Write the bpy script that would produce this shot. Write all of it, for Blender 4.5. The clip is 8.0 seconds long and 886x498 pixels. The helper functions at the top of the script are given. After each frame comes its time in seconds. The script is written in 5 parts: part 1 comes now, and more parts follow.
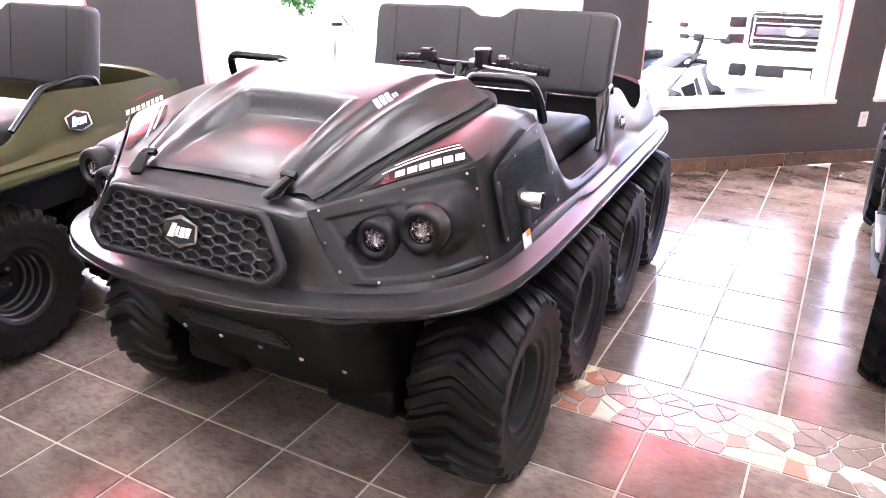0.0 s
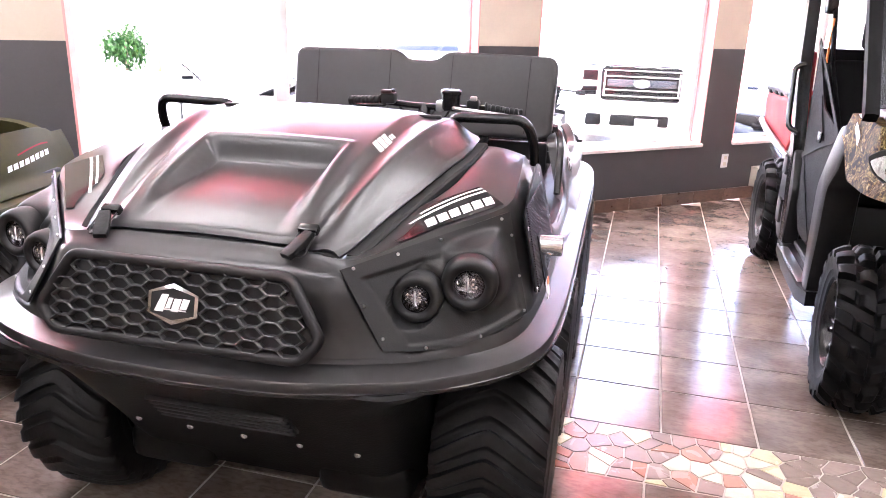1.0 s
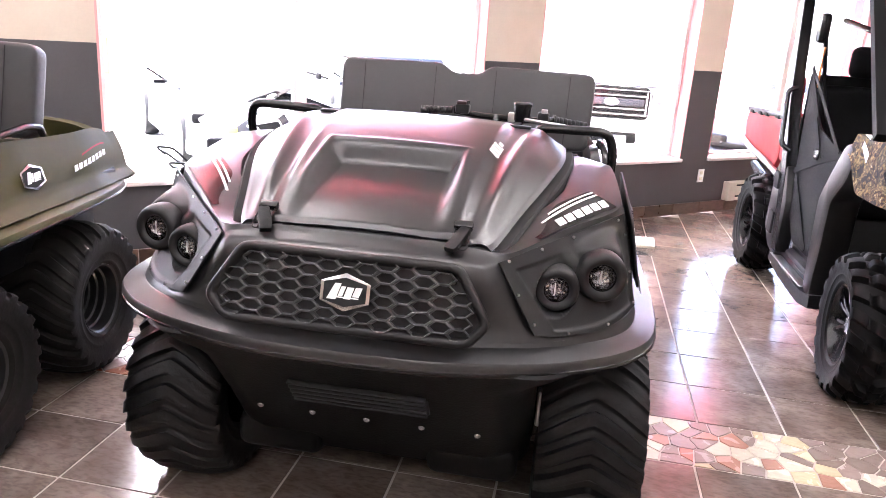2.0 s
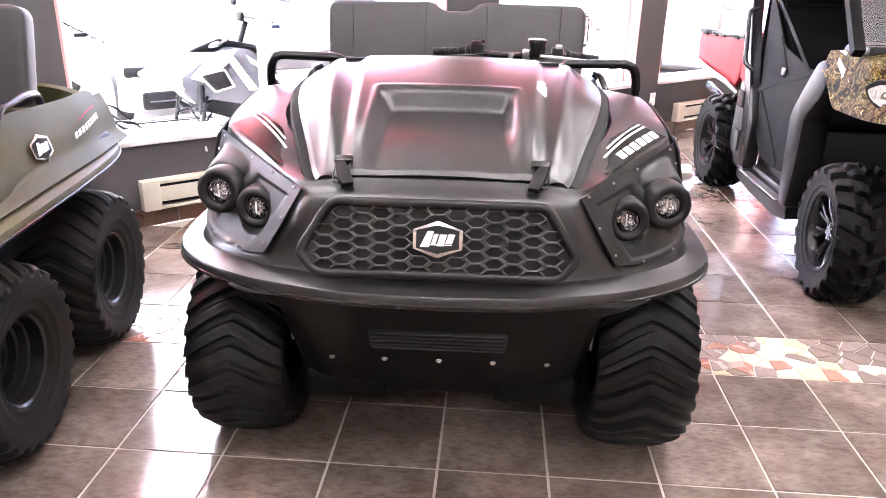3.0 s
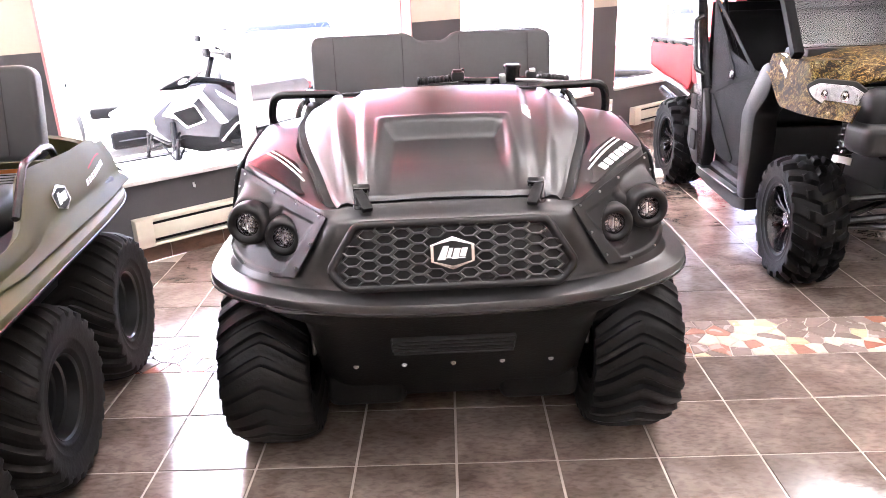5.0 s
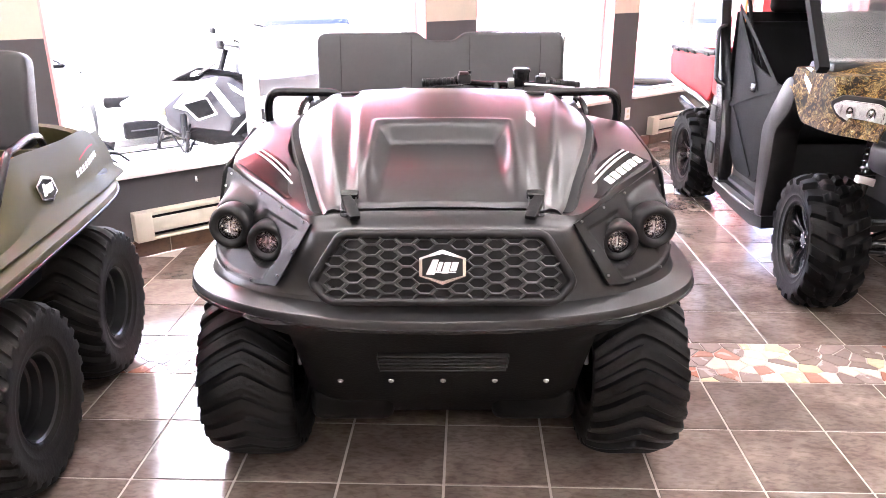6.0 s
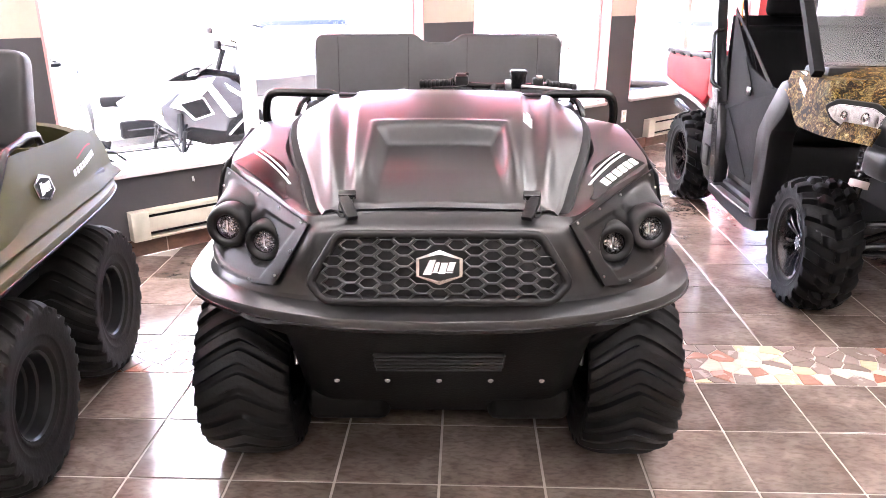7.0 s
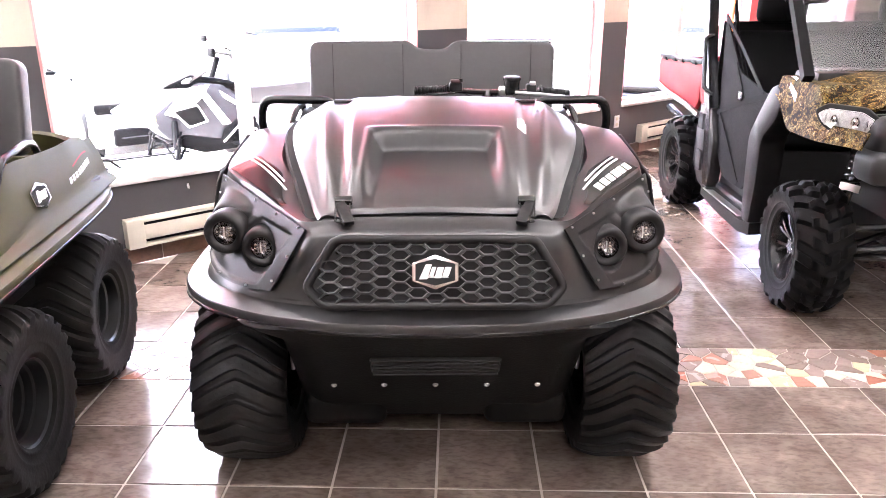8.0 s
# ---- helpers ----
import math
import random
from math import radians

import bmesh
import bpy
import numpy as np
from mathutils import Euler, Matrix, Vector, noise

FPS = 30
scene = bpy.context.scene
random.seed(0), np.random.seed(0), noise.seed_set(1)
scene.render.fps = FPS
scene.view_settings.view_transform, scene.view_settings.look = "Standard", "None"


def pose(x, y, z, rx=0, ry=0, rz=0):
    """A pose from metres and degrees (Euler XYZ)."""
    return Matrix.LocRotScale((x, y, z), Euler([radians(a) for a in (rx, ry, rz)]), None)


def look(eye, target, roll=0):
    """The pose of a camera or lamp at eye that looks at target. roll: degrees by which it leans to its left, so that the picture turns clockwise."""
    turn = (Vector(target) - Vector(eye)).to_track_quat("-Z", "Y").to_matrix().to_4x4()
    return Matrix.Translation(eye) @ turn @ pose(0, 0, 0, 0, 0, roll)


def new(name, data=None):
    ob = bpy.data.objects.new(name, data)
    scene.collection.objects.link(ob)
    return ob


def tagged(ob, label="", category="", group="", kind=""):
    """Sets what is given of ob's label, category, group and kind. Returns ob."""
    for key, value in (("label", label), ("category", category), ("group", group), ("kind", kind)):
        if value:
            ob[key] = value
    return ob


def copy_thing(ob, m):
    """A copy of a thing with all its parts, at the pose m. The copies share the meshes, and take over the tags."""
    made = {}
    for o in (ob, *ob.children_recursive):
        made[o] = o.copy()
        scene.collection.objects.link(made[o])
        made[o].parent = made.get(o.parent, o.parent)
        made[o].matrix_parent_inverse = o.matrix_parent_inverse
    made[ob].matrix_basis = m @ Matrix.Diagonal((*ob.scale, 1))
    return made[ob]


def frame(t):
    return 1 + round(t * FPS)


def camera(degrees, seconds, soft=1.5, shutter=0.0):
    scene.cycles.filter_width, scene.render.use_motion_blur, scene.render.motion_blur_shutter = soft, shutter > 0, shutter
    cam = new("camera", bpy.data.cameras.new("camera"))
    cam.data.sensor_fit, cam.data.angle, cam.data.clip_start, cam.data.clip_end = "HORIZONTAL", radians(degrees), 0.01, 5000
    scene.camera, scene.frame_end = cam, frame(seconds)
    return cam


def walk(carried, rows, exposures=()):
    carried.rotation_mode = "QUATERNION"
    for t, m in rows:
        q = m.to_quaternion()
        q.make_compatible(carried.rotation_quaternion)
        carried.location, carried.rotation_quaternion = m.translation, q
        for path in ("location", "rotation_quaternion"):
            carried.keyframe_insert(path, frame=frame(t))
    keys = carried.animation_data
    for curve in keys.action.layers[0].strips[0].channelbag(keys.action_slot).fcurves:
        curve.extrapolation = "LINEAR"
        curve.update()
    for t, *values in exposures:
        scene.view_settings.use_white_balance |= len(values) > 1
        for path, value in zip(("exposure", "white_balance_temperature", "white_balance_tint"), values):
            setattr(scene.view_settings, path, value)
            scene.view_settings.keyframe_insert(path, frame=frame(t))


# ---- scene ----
cam = camera(62.2, 8.0, soft=0.65)
PATH = [
    (0, (1.377, -1.486, 1.51), (0.501, 0.145, 0.754), 0.7),
    (0.1, (1.335, -1.496, 1.502), (0.496, 0.157, 0.752), 1.0),
    (0.5, (1.153, -1.492, 1.456), (0.462, 0.247, 0.751), 1.8),
    (1, (0.876, -1.482, 1.429), (0.386, 0.359, 0.819), 1.9),
    (1.5, (0.687, -1.566, 1.404), (0.268, 0.317, 0.876), 4.1),
    (2, (0.47, -1.752, 1.422), (0.141, 0.136, 0.85), 4.0),
    (2.2, (0.408, -1.798, 1.425), (0.109, 0.083, 0.815), 3.8),
    (3.3, (0.032, -1.886, 1.445), (-0.032, -0.034, 0.692), 0.2),
    (3.5, (-0.004, -1.946, 1.461), (-0.046, -0.099, 0.695), -0.5),
    (4, (-0.044, -2.07, 1.498), (-0.052, -0.204, 0.778), -1.8),
    (4.5, (-0.027, -2.09, 1.511), (-0.042, -0.214, 0.818), -2.6),
    (6, (0.063, -1.93, 1.497), (0.001, -0.052, 0.813), -0.1),
    (6.5, (0.07, -1.927, 1.495), (-0.004, -0.05, 0.807), 0.1),
    (7, (0.061, -1.941, 1.499), (0.01, -0.061, 0.818), 0.3),
    (7.5, (0.053, -1.953, 1.505), (0.013, -0.07, 0.832), 0.4),
    (8, (0.058, -1.958, 1.501), (0.022, -0.072, 0.836), 0.1),
]
walk(cam, [(t, look(eye, target, roll)) for t, eye, target, roll in PATH], [(0.0, 4.86, 5800, 18), (0.5, 4.80, 5850, 18), (1.0, 4.70, 5950, 18), (1.5, 4.48, 6000, 18), (2.0, 4.56, 6000, 18), (2.8, 4.85, 6000, 18), (3.5, 5.06, 5950, 18), (4.5, 5.00, 6050, 18), (6.0, 4.96, 6050, 18), (8.0, 4.98, 6050, 18)])
# ---- world and light ----
world = bpy.data.worlds.new("world")
scene.world = world
world.use_nodes = True
wn = world.node_tree
sky = wn.nodes.new("ShaderNodeTexSky")
sky.sky_type, sky.sun_disc = "NISHITA", False
sky.sun_elevation, sky.sun_rotation = radians(50), radians(-60)
sky.dust_density, sky.ozone_density, sky.air_density = 4.0, 0.0, 0.6
wn.links.new(sky.outputs[0], wn.nodes["Background"].inputs[0])
wn.nodes["Background"].inputs[1].default_value = 0.15
sun = new("sun", bpy.data.lights.new("sun", "SUN"))
sun.data.energy, sun.data.angle, sun.data.color = 2.4, radians(10), (1, 0.97, 0.92)
sun.matrix_world = look((0, 0, 10), (3.0, 4.5, 4.0))


# ---- materials ----
def mat(name, col, rough=0.5, metal=0.0, var=0.12, scale=6.0, bump=0.0, bscale=60.0, coat=0.0, emit=0.0, spec=0.5, col2=None):
    """A node material: two scales of colour variation, uneven gloss and fine relief."""
    m = bpy.data.materials.new(name)
    m.use_nodes = True
    t = m.node_tree
    b = t.nodes["Principled BSDF"]
    tex = t.nodes.new("ShaderNodeTexCoord")
    n1, n2 = t.nodes.new("ShaderNodeTexNoise"), t.nodes.new("ShaderNodeTexNoise")
    n1.inputs["Scale"].default_value, n2.inputs["Scale"].default_value = scale, scale * 11
    n1.inputs["Detail"].default_value = 5
    for n in (n1, n2):
        t.links.new(tex.outputs["Object"], n.inputs["Vector"])
    add = t.nodes.new("ShaderNodeMath")
    add.operation = "MULTIPLY_ADD"
    add.inputs[1].default_value = 0.4
    t.links.new(n2.outputs[0], add.inputs[0])
    t.links.new(n1.outputs[0], add.inputs[2])
    ramp = t.nodes.new("ShaderNodeValToRGB")
    lo = [c * (1 - var) for c in col]
    hi = [min(1, c * (1 + var)) for c in (col2 or col)]
    ramp.color_ramp.elements[0].position, ramp.color_ramp.elements[1].position = 0.45, 0.95
    ramp.color_ramp.elements[0].color, ramp.color_ramp.elements[1].color = (*lo, 1), (*hi, 1)
    t.links.new(add.outputs[0], ramp.inputs[0])
    t.links.new(ramp.outputs[0], b.inputs["Base Color"])
    mr = t.nodes.new("ShaderNodeMapRange")
    mr.inputs[3].default_value, mr.inputs[4].default_value = max(0.02, rough * 0.85), min(1, rough * 1.15)
    t.links.new(n1.outputs[0], mr.inputs[0])
    t.links.new(mr.outputs[0], b.inputs["Roughness"])
    b.inputs["Metallic"].default_value, b.inputs["Coat Weight"].default_value = metal, coat
    b.inputs["Specular IOR Level"].default_value = spec
    if bump:
        n3, bp = t.nodes.new("ShaderNodeTexNoise"), t.nodes.new("ShaderNodeBump")
        n3.inputs["Scale"].default_value, n3.inputs["Detail"].default_value = bscale, 6
        t.links.new(tex.outputs["Object"], n3.inputs["Vector"])
        t.links.new(n3.outputs[0], bp.inputs["Height"])
        bp.inputs["Strength"].default_value, bp.inputs["Distance"].default_value = bump, 0.004
        t.links.new(bp.outputs[0], b.inputs["Normal"])
    if emit:
        b.inputs["Emission Color"].default_value, b.inputs["Emission Strength"].default_value = (*col, 1), emit
    return m


def glass(name, rough=0.0, tint=(1, 1, 1)):
    m = bpy.data.materials.new(name)
    m.use_nodes = True
    b = m.node_tree.nodes["Principled BSDF"]
    b.inputs["Base Color"].default_value = (*tint, 1)
    b.inputs["Transmission Weight"].default_value, b.inputs["Roughness"].default_value, b.inputs["IOR"].default_value = 1, rough, 1.45
    return m


BODY = mat("black_body", (0.0175, 0.0168, 0.0172), 0.31, var=0.25, scale=60, bump=0.05, bscale=420, spec=0.6)
TRIM = mat("black_trim", (0.0115, 0.0112, 0.0116), 0.46, var=0.25, bump=0.12, bscale=300, spec=0.32)
HULLM = mat("hull_plastic", (0.003, 0.003, 0.003), 0.5, var=0.3, bump=0.25, bscale=120, spec=0.14)
RUBBER = mat("tyre_rubber", (0.005, 0.005, 0.0052), 0.50, var=0.35, bump=0.3, bscale=90, spec=0.28)
DUSTY = mat("dusty_rubber", (0.0105, 0.0092, 0.0080), 0.66, var=0.45, bump=0.3, bscale=90, spec=0.22)
MUDT = mat("mud_tyre_rubber", (0.0034, 0.0033, 0.0034), 0.62, var=0.35, bump=0.3, bscale=90, spec=0.16)
RIMM = mat("black_rim_enamel", (0.009, 0.0088, 0.009), 0.32, var=0.3, spec=0.7)
GRIL = mat("grille_plastic", (0.022, 0.0215, 0.022), 0.42, var=0.2, spec=0.7)
STEELB = mat("black_steel", (0.006, 0.006, 0.0065), 0.25, var=0.2)
VINYL = mat("seat_vinyl", (0.030, 0.029, 0.030), 0.45, var=0.15, bump=0.3, bscale=500)
CHROME = mat("chrome", (0.75, 0.75, 0.75), 0.15, 1.0, var=0.05)
ALU = mat("aluminium", (0.6, 0.6, 0.6), 0.3, 1.0, var=0.1)
WHITE = mat("white_print", (0.82, 0.82, 0.82), 0.4, var=0.03)
OLIVE = mat("olive_plastic", (0.054, 0.049, 0.018), 0.50, var=0.15, bump=0.10, bscale=450, spec=0.15)
GREYW = mat("grey_wall_paint", (0.075, 0.071, 0.076), 0.6, var=0.08, bump=0.15, bscale=150)
CREAM = mat("cream_wall_paint", (0.60, 0.52, 0.43), 0.65, var=0.05, bump=0.15, bscale=150)
REDW = mat("red_paint", (0.55, 0.045, 0.055), 0.5, var=0.08)
FRAME = mat("window_frame_paint", (0.85, 0.80, 0.79), 0.4, var=0.04)
ROSE = mat("window_reveal_paint", (0.72, 0.36, 0.36), 0.5, var=0.06)
CEIL = mat("ceiling_paint", (0.66, 0.64, 0.61), 0.8, var=0.04)
GROUT = mat("grout", (0.48, 0.42, 0.37), 0.75, var=0.2, bump=0.2)
BASET = mat("baseboard_tile", (0.16, 0.085, 0.055), 0.35, var=0.3, bump=0.1, scale=8)
HEATW = mat("heater_enamel", (0.72, 0.68, 0.58), 0.4, var=0.05)
# near black, also put in as the shade of gaps and wells
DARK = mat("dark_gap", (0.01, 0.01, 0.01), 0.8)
PANE = glass("window_glass")
LENS = glass("lamp_glass", 0.03)
REDB = mat("red_plastic", (0.27, 0.018, 0.022), 0.50, var=0.1, spec=0.15)
ORANGE = mat("orange_print", (0.75, 0.22, 0.03), 0.4, var=0.05)




# ---- building helpers ----
def part(name, bm, material, parent=None, label="", smooth=True, angle=35):
    me = bpy.data.meshes.new(name)
    bmesh.ops.recalc_face_normals(bm, faces=bm.faces)
    if smooth:
        lim = radians(angle)
        for e in bm.edges:
            if len(e.link_faces) == 2 and e.calc_face_angle(0) > lim:
                e.smooth = False
        for f in bm.faces:
            f.smooth = True
    bm.to_mesh(me)
    bm.free()
    me.materials.append(material)
    ob = new(name, me)
    ob.parent = parent
    if label:
        ob["label"] = label
    return ob


def thing(name, m, label, category, group="", kind=""):
    e = new(name)
    e.empty_display_size = 0.1
    e.matrix_basis = m
    return tagged(e, label, category, group, kind)


def xform(bm, verts, m):
    bmesh.ops.transform(bm, matrix=m, verts=verts)


def box(bm, c, s, bevel=0.0, m=None, seg=2):
    v = bmesh.ops.create_cube(bm, size=1)["verts"]
    xform(bm, v, Matrix.Translation(c) @ (m or Matrix.Identity(4)) @ Matrix.Diagonal((*s, 1)))
    if bevel:
        es = list({e for q in v for e in q.link_edges})
        bmesh.ops.bevel(bm, geom=es, offset=bevel, segments=seg, affect="EDGES", profile=0.5)
    return bm


def B(c, s, bevel=0.0, m=None, seg=2):
    return box(bmesh.new(), c, s, bevel, m, seg)


def lerp(a, b, k):
    return a + (b - a) * k


def sm(a, b, x):
    k = min(1, max(0, (x - a) / (b - a)))
    return k * k * (3 - 2 * k)


def spline(pts):
    """A smooth curve through the points, by chord length, as a function of 0..1."""
    P = [Vector(p) for p in pts]
    L = [0]
    for a, b in zip(P, P[1:]):
        L.append(L[-1] + (b - a).length)

    def f(t):
        d = t * L[-1]
        i = 0
        while i < len(P) - 2 and d > L[i + 1]:
            i += 1
        k = (d - L[i]) / max(1e-9, L[i + 1] - L[i])
        p0, p1, p2, p3 = P[max(0, i - 1)], P[i], P[i + 1], P[min(len(P) - 1, i + 2)]
        h = (L[i + 1] - L[i])
        t1 = (p2 - p0) / max(1e-9, L[i + 1] - L[max(0, i - 1)]) * h
        t2 = (p3 - p1) / max(1e-9, L[min(len(P) - 1, i + 2)] - L[i]) * h
        return (2 * k**3 - 3 * k**2 + 1) * p1 + (k**3 - 2 * k**2 + k) * t1 + (-2 * k**3 + 3 * k**2) * p2 + (k**3 - k**2) * t2
    return f


def rounded(pts, r, n=5, closed=False):
    """A polyline with its corners rounded."""
    P = [Vector(p) for p in pts]
    out = []
    N = len(P)
    for i, p in enumerate(P):
        if not closed and i in (0, N - 1):
            out.append(p)
            continue
        a, b = P[i - 1] - p, P[(i + 1) % N] - p
        q = min(r, a.length * 0.48, b.length * 0.48)
        s, e = p + a.normalized() * q, p + b.normalized() * q
        for k in range(n + 1):
            t = k / n
            out.append((1 - t) ** 2 * s + 2 * t * (1 - t) * p + t * t * e)
    return out


def sweep(bm, path, prof, closed=False, up=Vector((0, 0, 1)), caps=True):
    """Sweeps a closed 2D profile (side, up) along a path."""
    P = [Vector(p) for p in path]
    N, rows = len(P), []
    for i, p in enumerate(P):
        a = P[i - 1] if (i or closed) else p
        b = P[(i + 1) % N] if (i < N - 1 or closed) else p
        d = (b - a).normalized()
        side = d.cross(up)
        side = side.normalized() if side.length > 1e-5 else Vector((1, 0, 0))
        u = side.cross(d)
        rows.append([bm.verts.new(p + side * x + u * z) for x, z in prof])
    M = len(prof)
    for i in range(N if closed else N - 1):
        for j in range(M):
            bm.faces.new((rows[i][j], rows[i][(j + 1) % M], rows[(i + 1) % N][(j + 1) % M], rows[(i + 1) % N][j]))
    if caps and not closed:
        bm.faces.new(rows[0])
        bm.faces.new(rows[-1])
    return bm


def tube(bm, pts, r, n=10, bend=0.0):
    P = rounded(pts, bend) if bend else [Vector(p) for p in pts]
    rows = []
    u = None
    for i, p in enumerate(P):
        d = (P[min(i + 1, len(P) - 1)] - P[max(i - 1, 0)]).normalized()
        if u is None:
            u = d.orthogonal().normalized()
        u = (u - d * u.dot(d)).normalized()
        w = d.cross(u)
        rows.append([bm.verts.new(p + (u * math.cos(a) + w * math.sin(a)) * r) for a in [2 * math.pi * k / n for k in range(n)]])
    for a, b in zip(rows, rows[1:]):
        for j in range(n):
            bm.faces.new((a[j], a[(j + 1) % n], b[(j + 1) % n], b[j]))
    bm.faces.new(rows[0])
    bm.faces.new(rows[-1])
    return bm


def T(pts, r, n=10, bend=0.0):
    return tube(bmesh.new(), pts, r, n, bend)


def revolve(bm, prof, n=32, m=None, closed=False):
    """Turns a profile of (radius, along) round the x axis."""
    rows = []
    for k in range(n):
        a = 2 * math.pi * k / n
        rows.append([bm.verts.new((x, r * math.cos(a), r * math.sin(a))) for r, x in prof])
    M = len(prof)
    for k in range(n):
        for j in range(M if closed else M - 1):
            bm.faces.new((rows[k][j], rows[k][(j + 1) % M], rows[(k + 1) % n][(j + 1) % M], rows[(k + 1) % n][j]))
    bmesh.ops.remove_doubles(bm, verts=bm.verts, dist=1e-6)
    if m:
        xform(bm, bm.verts, m)
    return bm


def R(prof, n=32, m=None, closed=False):
    return revolve(bmesh.new(), prof, n, m, closed)


def sheet(f, nu, nv, thick=0.0):
    """A surface f(u, v), u and v from 0 to 1, given a thickness."""
    bm = bmesh.new()
    g = [[bm.verts.new(f(i / nu, j / nv)) for j in range(nv + 1)] for i in range(nu + 1)]
    for i in range(nu):
        for j in range(nv):
            bm.faces.new((g[i][j], g[i + 1][j], g[i + 1][j + 1], g[i][j + 1]))
    if thick:
        bmesh.ops.recalc_face_normals(bm, faces=bm.faces)
        bmesh.ops.solidify(bm, geom=list(bm.faces), thickness=thick)
    return bm


def slab(pts, depth, m=None, bevel=0.0, seg=2):
    """A flat outline (x, y) given a depth along z, with bevelled edges, at the pose m."""
    bm = bmesh.new()
    f = bm.faces.new([bm.verts.new((x, y, 0)) for x, y in pts])
    e = bmesh.ops.extrude_face_region(bm, geom=[f])["geom"]
    bmesh.ops.translate(bm, verts=[v for v in e if isinstance(v, bmesh.types.BMVert)], vec=(0, 0, depth))
    if bevel:
        bmesh.ops.bevel(bm, geom=[q for q in bm.edges if abs(q.verts[0].co.z - q.verts[1].co.z) < 1e-6], offset=bevel, segments=seg, affect="EDGES", profile=0.5)
    if m:
        xform(bm, bm.verts, m)
    return bm


def ring(outer, inner, depth, m=None):
    """A flat frame between two outlines with the same number of corners."""
    bm = bmesh.new()
    a = [[bm.verts.new((x, y, z)) for x, y in o] for o in (outer, inner) for z in (0, depth)]
    n = len(outer)
    for k in range(n):
        q = (k + 1) % n
        bm.faces.new((a[0][k], a[0][q], a[1][q], a[1][k]))
        bm.faces.new((a[2][k], a[2][q], a[3][q], a[3][k]))
        bm.faces.new((a[1][k], a[1][q], a[3][q], a[3][k]))
        bm.faces.new((a[0][k], a[0][q], a[2][q], a[2][k]))
    if m:
        xform(bm, bm.verts, m)
    return bm


def basis(o, x, y):
    """A pose at o with local x along x and local y as near y as may be."""
    x = Vector(x).normalized()
    z = x.cross(Vector(y)).normalized()
    y = z.cross(x)
    return Matrix.Translation(o) @ Matrix((x, y, z)).transposed().to_4x4()


def mirrored(bm):
    for v in bm.verts:
        v.co.x = -v.co.x
    bmesh.ops.reverse_faces(bm, faces=bm.faces)
    return bm


YZ = Matrix(((0, 0, 1, 0), (1, 0, 0, 0), (0, 1, 0, 0), (0, 0, 0, 1)))  # outline (y, z) given a depth along x

# ---- the room ----
WALL_A = radians(41.5)
WALL = Matrix.Translation((0, 3.60, 0)) @ Matrix.Rotation(WALL_A, 4, "Z")  # x along the wall, y outwards
WT = 0.30
CH = 3.3
WINDOWS = ((-5.6, -3.32), (-2.73, -0.30), (0.165, 1.78), (2.12, 4.3), (4.8, 7.0))
SILL, HEAD, LINE = 0.475, 2.92, 1.235


def structure(name, bm, material, label, parent=None, smooth=False):
    ob = part(name, bm, material, parent, smooth=smooth)
    return tagged(ob, label, name.split("_")[0], kind="structure")


def wall_box(s0, s1, z0, z1, y0=0.0, y1=WT):
    return B(((s0 + s1) / 2, (y0 + y1) / 2, (z0 + z1) / 2), (s1 - s0, y1 - y0, z1 - z0))


def wall_piece(name, s0, s1, z0, z1, material, label):
    ob = structure(name, wall_box(s0, s1, z0, z1), material, label)
    ob.matrix_basis = WALL
    return ob


wall_piece("wall_north", -9, 9, 0, SILL, GREYW, "dark grey painted wall under the showroom windows")
piers = [(-9, WINDOWS[0][0])] + [(a[1], b[0]) for a, b in zip(WINDOWS, WINDOWS[1:])] + [(WINDOWS[-1][1], 9)]
for k, (a, b) in enumerate(piers):
    if k == 4:
        wall_piece("wall_pier_%d" % (k + 1), a, b, SILL, HEAD, REDW, "red painted wall pier beside the far window")
        continue
    wall_piece("wall_pier_%d" % (k + 1), a, b, SILL, LINE, GREYW, "dark grey lower half of a wall pier between windows")
    wall_piece("wall_pier_top_%d" % (k + 1), a, b, LINE, HEAD, CREAM, "cream painted upper half of a wall pier")
# unseen band over the windows; its red is added for the bonnet's reflections
wall_piece("wall_head", -9, 9, HEAD, CH, REDW, "red painted wall band above the windows")

for k, (a, b) in enumerate(WINDOWS):
    w = thing("window_%d" % (k + 1), WALL.copy(), "large showroom window with a pale frame and deep sill", "window", kind="structure")
    y = 0.17
    part("window_frame", ring([(a, SILL), (b, SILL), (b, HEAD), (a, HEAD)], [(a + .045, SILL + .05), (b - .045, SILL + .05), (b - .045, HEAD - .045), (a + .045, HEAD - .045)], 0.06, Matrix.Translation((0, y, 0)) @ Matrix.Rotation(radians(90), 4, "X")), FRAME, w)
    part("window_sill", B(((a + b) / 2, 0.06, SILL + 0.012), (b - a - 0.004, 0.19, 0.03), 0.008), FRAME, w, "white window sill")
    for x in (a + 0.006, b - 0.006):
        part("reveal", B((x, 0.06, (SILL + HEAD) / 2), (0.012, 0.12, HEAD - SILL - 0.06)), ROSE, w, "rose painted window reveal")
    cuts = [a + .045, b - .045] if b - a < 2 else [a + .045, lerp(a, b, 0.473), b - .045]
    for c in cuts[1:-1]:
        part("mullion", B((c, y - .03, (SILL + HEAD) / 2), (0.085, 0.05, HEAD - SILL - 0.09), 0.004), FRAME, w)
    for p, q in zip(cuts, cuts[1:]):
        pane = part("pane", B(((p + q) / 2, y - .03, (SILL + HEAD) / 2), (q - p, 0.006, HEAD - SILL - 0.09)), PANE, w)
        pane.visible_shadow = False

